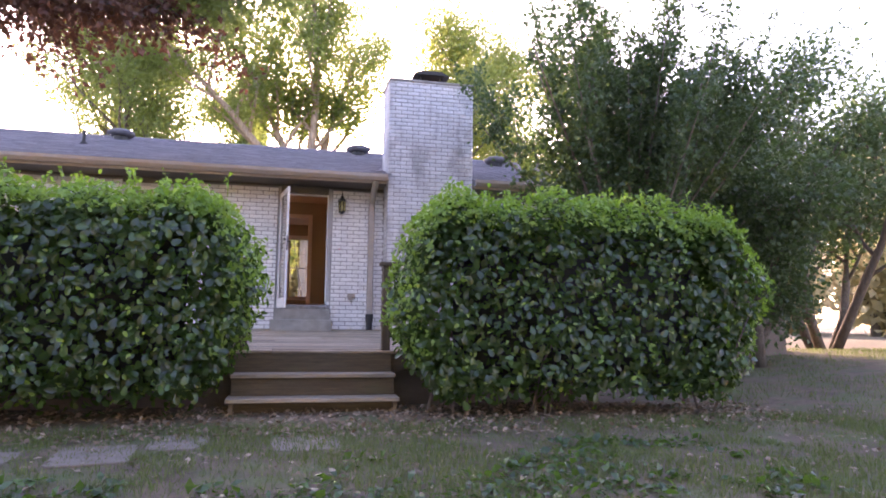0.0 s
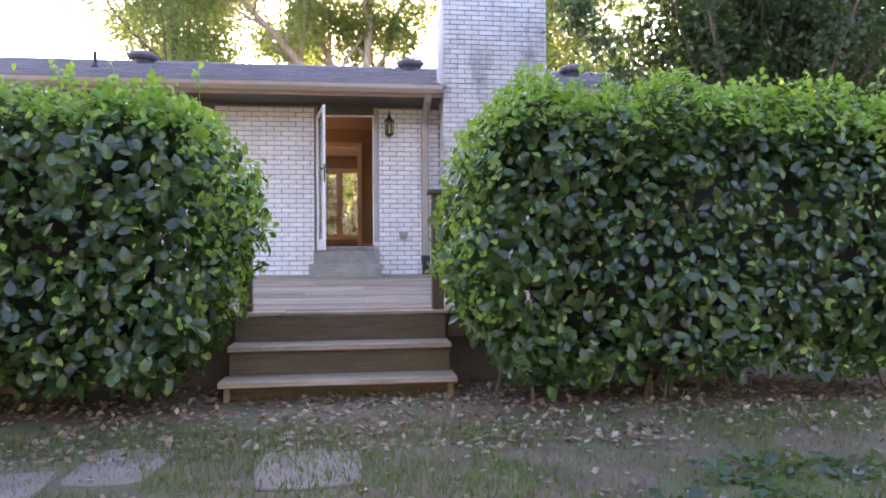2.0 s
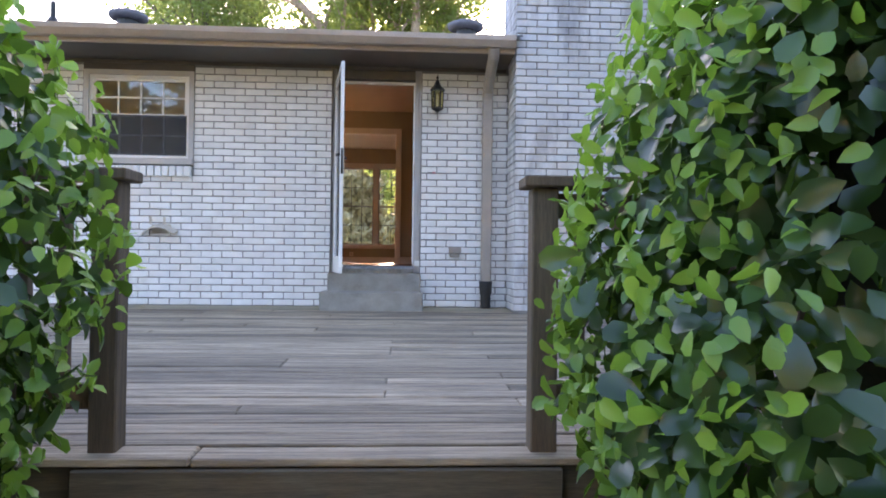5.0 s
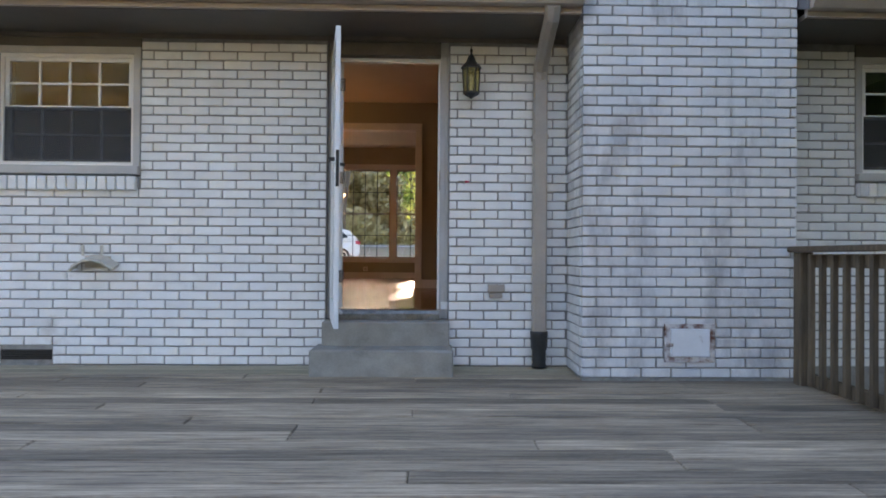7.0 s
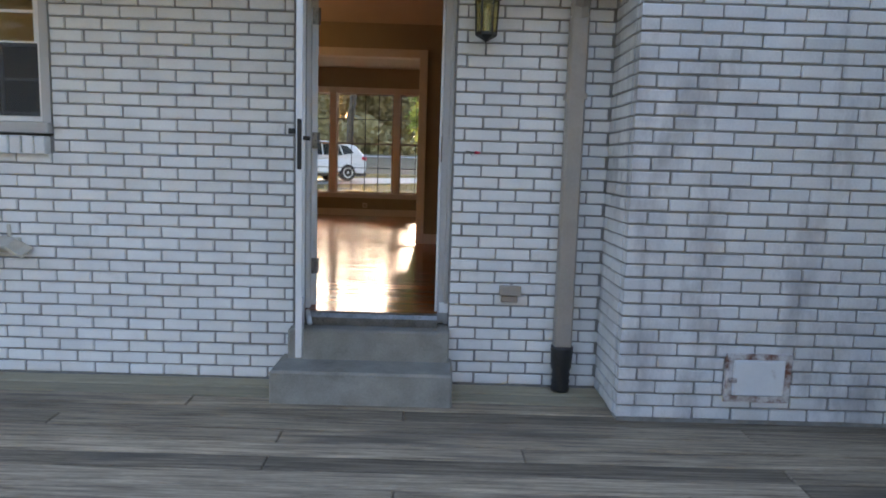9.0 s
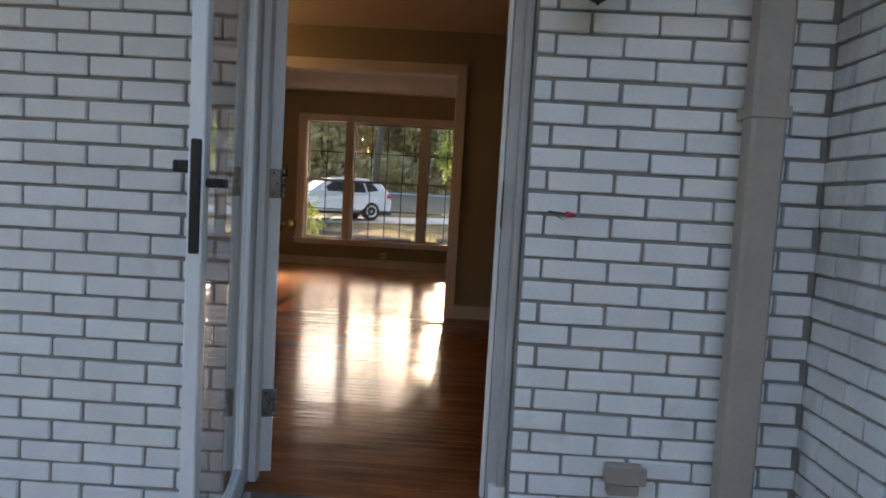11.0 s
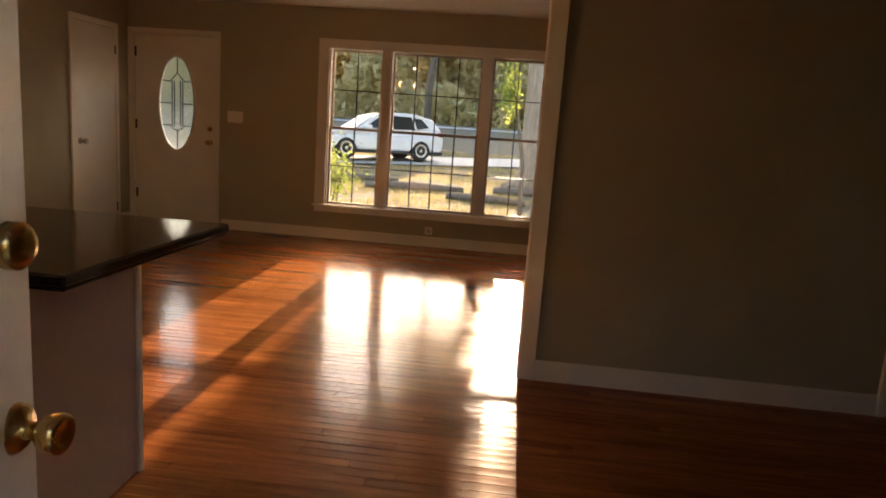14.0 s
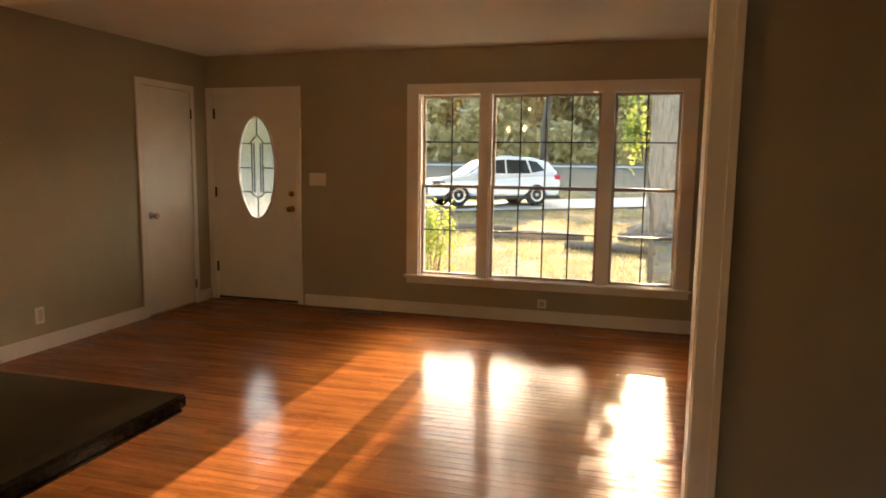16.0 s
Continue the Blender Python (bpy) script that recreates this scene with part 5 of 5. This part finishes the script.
low = np.stack([rng.uniform(-1.14, -0.34, 5200), rng.normal(18.0, 0.5, 5200), np.clip(rng.normal(5.1, 0.5, 5200), 4.25, 6.4)], 1)
pts = np.concatenate([pts, low])
tagged(link("crown", leaves("crown", pts, rng.normal(0, 1, (len(pts), 3)), 0.16, LEAF4, 0.3, rng), LEAF_TREE, old), kind="stuff")
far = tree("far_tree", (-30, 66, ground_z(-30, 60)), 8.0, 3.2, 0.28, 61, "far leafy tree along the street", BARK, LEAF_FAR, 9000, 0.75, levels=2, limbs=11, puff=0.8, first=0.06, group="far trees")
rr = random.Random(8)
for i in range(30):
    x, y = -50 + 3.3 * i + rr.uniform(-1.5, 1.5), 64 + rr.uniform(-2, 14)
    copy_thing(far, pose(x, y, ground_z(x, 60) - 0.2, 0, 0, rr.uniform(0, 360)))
ug = np.random.default_rng(77)
up = np.stack([ug.uniform(-62, 45, 26000), ug.uniform(60.5, 64, 26000), np.zeros(26000)], 1)
up[:, 2] = 2.4 + ug.uniform(0, 1, 26000) ** 1.3 * (3.6 + 1.6 * np.sin(up[:, 0] * 0.35) + 1.1 * np.sin(up[:, 0] * 0.9 + 1))
tagged(link("woodland_edge", leaves("woodland_edge", up, ug.normal(0, 1, (26000, 3)), 0.8, LEAF4, 0.3, ug), LEAF_FAR), "undergrowth along the far street, painted pale with haze", "undergrowth", kind="stuff")
for x, y in ((-22, -26), (-15, -24), (-8, -27), (-1, -24), (6, -26), (13, -24), (20, -27), (-28, -30), (34, 22), (44, 30), (28, 40), (36, 8), (40, 16), (38, 34), (33, 45), (50, 22), (46, 4), (42, 42)):
    copy_thing(far, pose(x, y, ground_z(x, y), 0, 0, rr.uniform(0, 360)))

# ---- front yard: car, shrub, logs ----


def build_car(m):
    t = new("car")
    t.matrix_basis = m
    tagged(t, "white parked crossover car on the front driveway", "car")

    def cpart(name, bm, mat, parent=t, label="", smooth=False):
        me = bpy.data.meshes.new(name)
        bmesh.ops.recalc_face_normals(bm, faces=bm.faces[:])
        bm.to_mesh(me)
        bm.free()
        me.materials.append(mat)
        if smooth:
            me.shade_smooth()
        ob = new(name, me)
        ob.parent = parent
        return tagged(ob, label)

    def arch(cx):
        return [(cx + 0.40 * math.cos(a), 0.33 + 0.40 * math.sin(a)) for a in [math.pi * (1 - k / 8) for k in range(9)]]
    low = [(-2.25, 0.35), (-2.15, 0.28)] + [(p[0], max(0.28, p[1])) for p in arch(-1.38)] + [(p[0], max(0.28, p[1])) for p in arch(1.38)] + [(2.1, 0.30), (2.28, 0.42), (2.32, 0.75), (2.26, 1.02), (2.05, 1.08), (-0.75, 1.00), (-1.75, 0.93), (-2.15, 0.80), (-2.30, 0.60)]
    b = prism(low, -0.90, 0.90, "y", 0.05)
    for v in b.verts:
        s = 1 - 0.10 * max(0, (abs(v.co.x) - 1.5) / 0.8) - 0.10 * max(0, v.co.z - 0.75)
        v.co.y *= s
    cpart("body", b, CAR_PAINT, smooth=False)
    top = [(-1.05, 0.98), (-0.25, 1.52), (0.2, 1.62), (1.2, 1.60), (1.85, 1.46), (2.22, 1.05)]
    b = prism(top, -0.82, 0.82, "y", 0.04)
    for v in b.verts:
        v.co.y *= 1 - 0.28 * max(0, v.co.z - 1.0)
    cpart("cabin", b, CAR_PAINT)
    for s in (-1, 1):
        def side(o):
            bb = bmesh.new()
            lo = [bb.verts.new((x, s * (0.826 * (1 - 0.28 * (z - 1.0)) + d), z)) for d in (0, 0.006) for x, z in o]
            k = len(o)
            bb.faces.new(lo[:k])
            bb.faces.new(lo[k:])
            for i in range(k):
                bb.faces.new((lo[i], lo[(i + 1) % k], lo[k + (i + 1) % k], lo[k + i]))
            return bb
        cpart("side_window", side([(-0.72, 1.05), (-0.12, 1.46), (0.28, 1.50), (0.28, 1.05)]), CAR_GLASS)
        cpart("side_window", side([(0.34, 1.05), (0.34, 1.50), (1.05, 1.49), (1.18, 1.06)]), CAR_GLASS)
        cpart("side_window", side([(1.24, 1.08), (1.13, 1.48), (1.45, 1.44), (1.72, 1.16)]), CAR_GLASS)
        cpart("mirror", box(-0.72, -0.52, min(s * 0.86, s * 1.02), max(s * 0.86, s * 1.02), 1.02, 1.15, 0.03), CAR_PAINT)
        cpart("headlight", box(-2.20, -1.80, min(s * 0.55, s * 0.845), max(s * 0.55, s * 0.845), 0.68, 0.81, 0.03), CAR_GLASS, label="dark headlight")
        cpart("tail_light", box(2.06, 2.31, min(s * 0.55, s * 0.83), max(s * 0.55, s * 0.83), 0.86, 1.02, 0.03), RED, label="red tail light")
        for x in (-1.38, 1.38):
            w = cpart("wheel", lathe([(0.22, -0.11), (0.33, -0.11), (0.36, -0.06), (0.36, 0.06), (0.33, 0.11), (0.22, 0.11)], (x, s * 0.79, 0.36), "y", 24), RUBBER, label="black tyre", smooth=True)
            cpart("rim", lathe([(0.225, -0.10), (0.23, 0.115), (0.06, 0.10), (0.05, 0.115), (0.0, 0.12)] if s > 0 else [(0.225, 0.10), (0.23, -0.115), (0.06, -0.10), (0.05, -0.115), (0.0, -0.12)], (x, s * 0.79, 0.36), "y", 10), ALLOY, w)
    b = bmesh.new()
    o = [(-1.00, 1.06), (-0.32, 1.52)]
    q = [b.verts.new((x + d, y * (1 - 0.28 * (z - 1)), z + d)) for d in (-0.035, -0.025) for (x, z), y in ((o[0], -0.74), (o[0], 0.74), (o[1], 0.70), (o[1], -0.70))]
    b.faces.new(q[:4]), b.faces.new(q[4:])
    for i in range(4):
        b.faces.new((q[i], q[(i + 1) % 4], q[4 + (i + 1) % 4], q[4 + i]))
    cpart("windscreen", b, CAR_GLASS)
    cpart("grille", box(-2.315, -2.2, -0.5, 0.5, 0.42, 0.60, 0.02), BLACK_PLASTIC)
    cpart("bumper_trim", box(-2.24, 2.28, -0.86, 0.86, 0.22, 0.34, 0.03), BLACK_PLASTIC)
    return t


build_car(pose(-4.95, 23.6, ground_z(-4.95, 23.6) + 0.06, -2, 0, 36))

lp = np.random.default_rng(71)
bush = thing("garden_shrub", (-2.6, 9.6, ground_z(-2.3, 9.6)), "small yellow-green shrub outside the front window", "shrub")
bm = bmesh.new()
for i in range(14):
    a = i * 0.7
    tube([(-2.6, 9.6, 0.35), (-2.6 + 0.1 * math.cos(a), 9.6 + 0.2 * math.sin(a), 1.0), (-2.6 + 0.2 * math.cos(a), 9.6 + 0.2 * math.sin(a), 1.55)], [0.012, 0.008, 0.004], 5, bm)
part("stems", bm, PALE_BARK, bush)
pts = lp.normal(0, 1, (800, 3)) * np.array((0.17, 0.2, 0.2)) + np.array((-2.6, 9.6, 1.4))
tagged(link("crown", leaves("crown", pts, lp.normal(0, 1, (800, 3)), 0.07, LEAF4, 0.3, lp), LEAF_YELLOW, bush), kind="stuff")
sapling = thing("young_tree", (0.15, 12.2, ground_z(0.1, 12.2)), "thin young front yard tree, bright green leaves, upper crown added unseen for shade", "tree")
bm = tube([(0.15, 12.2, 0.4), (0.13, 12.2, 1.6), (-0.13, 12.2, 3.0), (-0.19, 12.2, 3.9)], [0.045, 0.035, 0.022, 0.008], 8)
part("trunk", bm, PALE_BARK, sapling)
pts = np.concatenate([lp.normal(0, 1, (460, 3)) * np.array((0.075, 0.12, 0.20)) + np.array((-0.19, 12.2, 2.78)), lp.normal(0, 1, (700, 3)) * np.array((0.085, 0.14, 0.26)) + np.array((-0.20, 12.2, 3.75))])
tagged(link("crown", leaves("crown", pts, lp.normal(0, 1, (1160, 3)), 0.085, LEAF4, 0.3, lp), LEAF_YELLOW, sapling), kind="stuff")
for i, (x, y, l, a) in enumerate(((-2.4, 16.5, 2.4, 8), (-0.6, 15.2, 1.8, -12), (-4.0, 17.5, 2.0, 20), (0.3, 17.0, 1.6, 5))):
    z = ground_z(x, y)
    c, s = math.cos(radians(a)) * l / 2, math.sin(radians(a)) * l / 2
    t = thing("fallen_log", (x, y, z), "grey fallen log lying on the front lawn", "log", "fallen logs")
    part("log", tube([(x - c, y - s, z + 0.06), (x, y, z + 0.09), (x + c, y + s, z + 0.06)], [0.09, 0.11, 0.07], 9), PALE_BARK, t, smooth=True)

# ---- kitchen peninsula ----
pen = thing("kitchen_peninsula", (-2.2, 2.0, FLOOR), "kitchen peninsula base with pinkish painted end panel", "cabinet")
part("body", box(-3.4, -1.235, 1.76, 2.25, FLOOR + 0.09, 1.688), PANEL, pen)
part("toe_kick", box(-3.4, -1.29, 1.80, 2.19, FLOOR, FLOOR + 0.088), SIDING, pen)
part("end_panel", box(-1.233, -1.21, 1.74, 2.26, FLOOR, 1.688, 0.003), PANEL, pen)
part("corner_trim", box(-1.232, -1.202, 2.262, 2.285, FLOOR, 1.688, 0.003), WHITE_PAINT, pen, "white corner trim")
top = thing("countertop", (-2.2, 2.2, 1.692), "polished black stone countertop on the peninsula", "countertop")
part("slab", box(-3.45, -1.09, 1.73, 2.73, 1.702, 1.738, 0.007), STONE_TOP, top)
part("edge_strip", box(-3.44, -1.098, 1.738, 2.722, 1.692, 1.700, 0.002), STONE_TOP, top)

# ---- chandelier ----
BULB = bpy.data.materials.new("warm bulb")
BULB.use_nodes = True
bp = BULB.node_tree.nodes["Principled BSDF"]
bp.inputs["Base Color"].default_value = (1.0, 0.8, 0.5, 1)
bp.inputs["Emission Color"].default_value, bp.inputs["Emission Strength"].default_value = (1.0, 0.55, 0.2, 1), 14.0
ch = thing("chandelier", (-1.94, 2.84, CEIL), "lit brass chandelier with candle bulbs on a chain", "ceiling lamp")
part("canopy", lathe([(0.06, CEIL - 0.001), (0.055, CEIL - 0.02), (0.015, CEIL - 0.04)], (-1.94, 2.84, 0)), BRASS, ch, smooth=True)
part("chain", tube([(-1.94, 2.84, CEIL - 0.03), (-1.94, 2.84, 2.90)], 0.006, 6), BRASS, ch)
part("hub", lathe([(0.01, 2.92), (0.03, 2.88), (0.018, 2.82), (0.035, 2.76), (0.012, 2.70)], (-1.94, 2.84, 0)), BRASS, ch, smooth=True)
for k in range(4):
    a = 0.6 + k * math.pi / 2
    c, s = math.cos(a), math.sin(a)
    arm = part("arm", tube([(-1.94 + 0.02 * c, 2.84 + 0.02 * s, 2.78), (-1.94 + 0.08 * c, 2.84 + 0.08 * s, 2.72), (-1.94 + 0.15 * c, 2.84 + 0.15 * s, 2.73), (-1.94 + 0.18 * c, 2.84 + 0.18 * s, 2.78)], 0.007, 6), BRASS, ch, smooth=True)
    part("bulb", lathe([(0.012, 2.785), (0.024, 2.81), (0.026, 2.835), (0.012, 2.87), (0.002, 2.89)], (-1.94 + 0.18 * c, 2.84 + 0.18 * s, 0), "z", 12), BULB, arm, "glowing warm candle bulb", True)

# ---- small fittings indoors ----


def plate(name, x0, x1, y0, y1, z0, z1, label, category):
    t = thing(name, ((x0 + x1) / 2, (y0 + y1) / 2, (z0 + z1) / 2), label, category)
    part("plate", box(x0, x1, y0, y1, z0, z1, 0.002), WHITE_PAINT, t)
    return t


sw = plate("light_switch", -3.10, -2.93, FRONT - 0.007, FRONT, 2.065, 2.185, "white triple light switch plate on the wall", "switch")
for i in range(3):
    part("toggle", box(-3.074 + 0.052 * i, -3.060 + 0.052 * i, FRONT - 0.016, FRONT - 0.0075, 2.112, 2.138), WHITE_PAINT, sw)
sw = plate("light_switch", 1.815, 1.892, PY0 - 0.007, PY0, 1.955, 2.07, "white single light switch plate beside the hall doorway", "switch")
part("toggle", box(1.848, 1.859, PY0 - 0.016, PY0 - 0.0075, 2.0, 2.026), WHITE_PAINT, sw)
ol = plate("wall_outlet", -0.89, -0.81, FRONT - 0.007, FRONT, 1.03, 1.11, "white electrical outlet low on the front wall", "outlet")
part("socket", box(-0.87, -0.83, FRONT - 0.010, FRONT - 0.0075, 1.05, 1.09), CREAM, ol)
ol = plate("wall_outlet", -4.215, -4.208, 5.16, 5.235, 1.10, 1.22, "white electrical outlet low on the side wall", "outlet")
part("socket", box(-4.2075, -4.204, 5.18, 5.215, 1.12, 1.20), CREAM, ol)
reg = thing("floor_register", (-2.47, 7.13, FLOOR), "dark metal floor heating register by the front wall", "register")
part("frame", box(-2.62, -2.32, 7.09, 7.20, FLOOR - 0.004, FLOOR + 0.004), BLACK_METAL, reg)
for i in range(8):
    part("slat", box(-2.605 + 0.036 * i, -2.585 + 0.036 * i, 7.10, 7.19, FLOOR + 0.0042, FLOOR + 0.007), BLACK_METAL, reg)

# ---- pavers, grass and fallen leaves ----
rr = random.Random(17)
for x, y, w, d, a in ((-1.48, -6.92, 0.50, 0.66, 6), (-1.0, -6.55, 0.40, 0.56, -4), (-0.08, -6.70, 0.50, 0.60, 3), (-2.2, -7.0, 0.5, 0.6, -4)):
    z = ground_z(x, y)
    bm = bmesh.new()
    n = 12
    o = [(w / 2 * (abs(math.cos(k * 2 * math.pi / n)) ** 0.25) * (1 if math.cos(k * 2 * math.pi / n) >= 0 else -1) * rr.uniform(0.92, 1.05), d / 2 * (abs(math.sin(k * 2 * math.pi / n)) ** 0.25) * (1 if math.sin(k * 2 * math.pi / n) >= 0 else -1) * rr.uniform(0.92, 1.05)) for k in range(n)]
    bm = prism(o, -0.05, 0.010, "z", 0.006)
    bmesh.ops.transform(bm, matrix=pose(x, y, z, 0, 0, a), verts=bm.verts)
    t = tagged(part("stepping_stone", bm, PAVER), "flat buff stepping stone half sunk in the soil", "stepping stone", "stepping stones")


def off_drive(v):
    return abs((v[0] + 4.95) * 0.50 - (v[1] - 23.6) * 0.86) > 1.55


def scatter(name, n, x0, x1, y0, y1, size, template, material, label, category, seed, patch, spread=0.35, up=True, lift=0.0):
    g = np.random.default_rng(seed)
    p = np.stack([g.uniform(x0, x1, n), g.uniform(y0, y1, n), np.zeros(n)], 1)
    keep = np.array([noise.noise(Vector((v[0] * 0.8, v[1] * 0.8, seed))) + 0.5 * noise.noise(Vector((v[0] * 2.5, v[1] * 2.5, seed))) > patch and off_drive(v) for v in p])
    p = p[keep]
    p[:, 2] = [ground_z(v[0], v[1]) + lift for v in p]
    if up:
        f = g.normal(0, 1, (len(p), 3)) * np.array((1, 1, 0.1))
        me = leaves(name, p, f, size, template, 0.1, g, -1.6)
    else:
        f = np.tile(np.array((0, 0, 1.0)), (len(p), 1))
        me = leaves(name, p, f, size, template, spread, g, 0)
    return tagged(link(name, me, material), label, category, kind="stuff")


scatter("grass", 60000, -4.5, 5.5, -10.5, -5.8, 0.035, BLADE, GRASS, "thin short lawn grass between bare soil", "grass", 23, -0.6)
scatter("grass", 60000, -4.5, 5.5, -11.0, -6.0, 0.055, BLADE, GRASS, "thin patchy lawn grass", "grass", 3, -0.05)
scatter("grass", 26000, 4.5, 14, -10, 2.0, 0.06, BLADE, GRASS, "thin shaded lawn grass", "grass", 4, -0.2)
scatter("grass", 110000, -9, 4, 9, 30, 0.075, BLADE, FRONT_GRASS, "tan front lawn grass, sunlight raised in its colour", "grass", 5, -0.2)
scatter("weeds", 5000, -2.5, 3.0, -9.3, -6.9, 0.075, LEAF4, LEAF_HEDGE, "low green weeds in the thin lawn", "weeds", 14, 0.12, 0.5, False, 0.02)
scatter("leaf_litter", 6000, -5.5, 4.8, -6.5, -4.9, 0.055, LEAF4, DRY_LEAF, "brown leaf litter under the hedges", "leaves", 16, -0.5, 0.5, False, 0.012)
scatter("fallen_leaves", 2600, -4.5, 5.5, -10, -5.4, 0.05, LEAF4, DRY_LEAF, "pale dry fallen leaves on the lawn", "leaves", 6, -0.3, 0.3, False, 0.012)

# ---- bricks, laid piece by piece ----
PITCH, COURSE = 0.210, 0.0701


def brick_mesh(seed):
    r = random.Random(seed)
    bm = box(-0.1, 0.1, -0.03, 0.03, -0.0296, 0.0296, 0.004)
    for v in bm.verts:
        v.co += Vector((r.uniform(-1, 1) * 0.0014, r.uniform(-1, 1) * 0.0016, r.uniform(-1, 1) * 0.0014))
    me = bpy.data.meshes.new("brick")
    bm.to_mesh(me)
    bm.free()
    return me


BRICKS = [brick_mesh(s) for s in range(6)]


def courses(spans_at, z0, n, shift=0.0):
    """Rows of (middle along the wall, z, length) that fill the free spans of each course in running bond."""
    out = []
    for j in range(n):
        z = z0 + COURSE * (j + 0.5)
        for a, c in spans_at(z):
            u = math.floor((a - shift) / PITCH) * PITCH + shift + (PITCH / 2 if j % 2 else 0) - PITCH
            while u < c:
                lo, hi = max(a, u), min(c, u + PITCH)
                if hi - lo > 0.03:
                    out.append(((lo + hi) / 2, z, hi - lo - 0.011))
                u += PITCH
    return out


def lay(parent, places, material, rest_material, near, seed, limit=300):
    """The nearest bricks as pieces of their own, the others joined."""
    r = random.Random(seed)
    places = sorted(places, key=lambda q: (Vector(q[0]) - Vector(near)).length)
    rv, rf = [], []
    for i, (at, turn, length) in enumerate(places):
        at = Vector(at) + Vector((r.uniform(-1, 1) * 0.0015, r.uniform(-1, 1) * 0.002, r.uniform(-1, 1) * 0.0015))
        m = pose(*at, r.uniform(-.5, .5), r.uniform(-.35, .35), turn + r.uniform(-.4, .4)) @ Matrix.Diagonal((length / 0.2, 1, 1, 1))
        me = BRICKS[r.randrange(6)]
        if i < limit:
            ob = new("brick", me)
            if not me.materials:
                me.materials.append(None)
            ob.material_slots[0].link = "OBJECT"
            ob.material_slots[0].material = material
            ob.parent = parent
            if parent.type == "EMPTY":
                ob.matrix_parent_inverse = parent.matrix_basis.inverted()
            ob.matrix_basis = m
        else:
            k = len(rv)
            rv += [tuple(m @ v.co) for v in me.vertices]
            rf += [tuple(k + q for q in p.vertices) for p in me.polygons]
    if rv:
        tagged(link("brickwork", mesh_from("brickwork", rv, rf), rest_material, parent), kind="stuff")


def rear_spans(z):
    cuts = [(-0.492, 0.442)] if z > 0.50 else [(-0.52, 0.46)]
    if z > 1.79:
        cuts += [(-3.02, -1.90), (3.60, 4.72)]
    elif 0.51 < z < 0.60:
        cuts += [(-2.925, -2.54)]
    cuts += [(1.36, 2.86)]
    cuts.sort()
    a, out = -7.0, []
    for lo, hi in cuts:
        if lo > a:
            out.append((a, lo))
        a = max(a, hi)
    out.append((a, 7.6))
    return out


N_WALL = int((2.985 - DECK) / COURSE)
wall_bricks = [((u, 0.030, z), 0, l) for u, z, l in courses(rear_spans, DECK + 0.003, N_WALL, -0.0215)]
wall_bricks += [((0.442 - 0.03, 0.105, DECK + 0.003 + COURSE * (j + 0.5)), 90, 0.09) for j in range(6, 7)]
lay(wall_rear, wall_bricks, BRICK, BRICK_REST, (0.1, 0, 1.5), 1)
N_CHIM = int((CZ1 - DECK) / COURSE) + 1


def clear_clean(z):
    return [(CX0, 1.925), (2.285, CX1)] if 0.60 < z < 0.85 else [(CX0, CX1)]


chim = [((u, CY0 + 0.030, z), 0, l) for u, z, l in courses(clear_clean, DECK + 0.003, N_CHIM, CX0)]
for sx, turn in ((CX0 + 0.030, 90), (CX1 - 0.030, 90)):
    chim += [((sx, u, z), turn, l) for u, z, l in courses(lambda z: [(CY0 + 0.064, 0.0 if z < 3.1 else 0.30)], DECK + 0.003, N_CHIM, CY0 - 0.04)]
lay(chimney, chim, CHIMNEY_BRICK, CHIMNEY_REST, (1.7, -0.5, 1.2), 2)

# ---- floor strips, laid piece by piece ----


def strip_mesh(l):
    """A narrow oak strip with eased edges, cupped a hair along its middle."""
    w, e, c = 0.0285, 0.0012, -0.00022
    v = [(-l / 2, -w, -.012), (l / 2, -w, -.012), (l / 2, w, -.012), (-l / 2, w, -.012), (-l / 2, -w, -e), (l / 2, -w, -e), (l / 2, w, -e), (-l / 2, w, -e),
         (-l / 2 + e, -w + e, 0), (l / 2 - e, -w + e, 0), (l / 2 - e, w - e, 0), (-l / 2 + e, w - e, 0), (-l / 2 + e, 0, c), (l / 2 - e, 0, c)]
    f = [(8, 9, 13, 12), (12, 13, 10, 11), (4, 5, 9, 8), (5, 6, 10, 13, 9), (6, 7, 11, 10), (7, 4, 8, 12, 11)] + [(i, (i + 1) % 4, 4 + (i + 1) % 4, 4 + i) for i in range(4)]
    return mesh_from("strip", v, f)


LENGTHS = (0.6, 0.9, 1.2, 1.5)
STRIPS = {l: strip_mesh(l) for l in LENGTHS}
rr = random.Random(9)
laid = []
y = 0.26
while y < FRONT:
    x = -4.25 - rr.uniform(0, 0.5)
    while x < 5.3:
        l = rr.choice(LENGTHS)
        laid.append((x + l / 2, y, l))
        x += l
    y += 0.0574
laid.sort(key=lambda q: abs(q[0] + 0.5) * 0.6 + abs(q[1] - 2.4))
rv, rf = [], []
for i, (x, y, l) in enumerate(laid):
    m = pose(x, y, FLOOR + rr.uniform(-0.0003, 0.0003), rr.uniform(-0.5, 0.5), rr.uniform(-0.03, 0.03), 0)
    me = STRIPS[l]
    if i < 300:
        ob = link("floor_strip", me, FLOOR_WOOD, floor)
        ob.matrix_basis = m
    else:
        k = len(rv)
        rv += [tuple(m @ v.co) for v in me.vertices]
        rf += [tuple(k + q for q in p.vertices) for p in me.polygons]
tagged(link("floor_strips", mesh_from("floor_strips", rv, rf), FLOOR_REST, floor), kind="stuff")
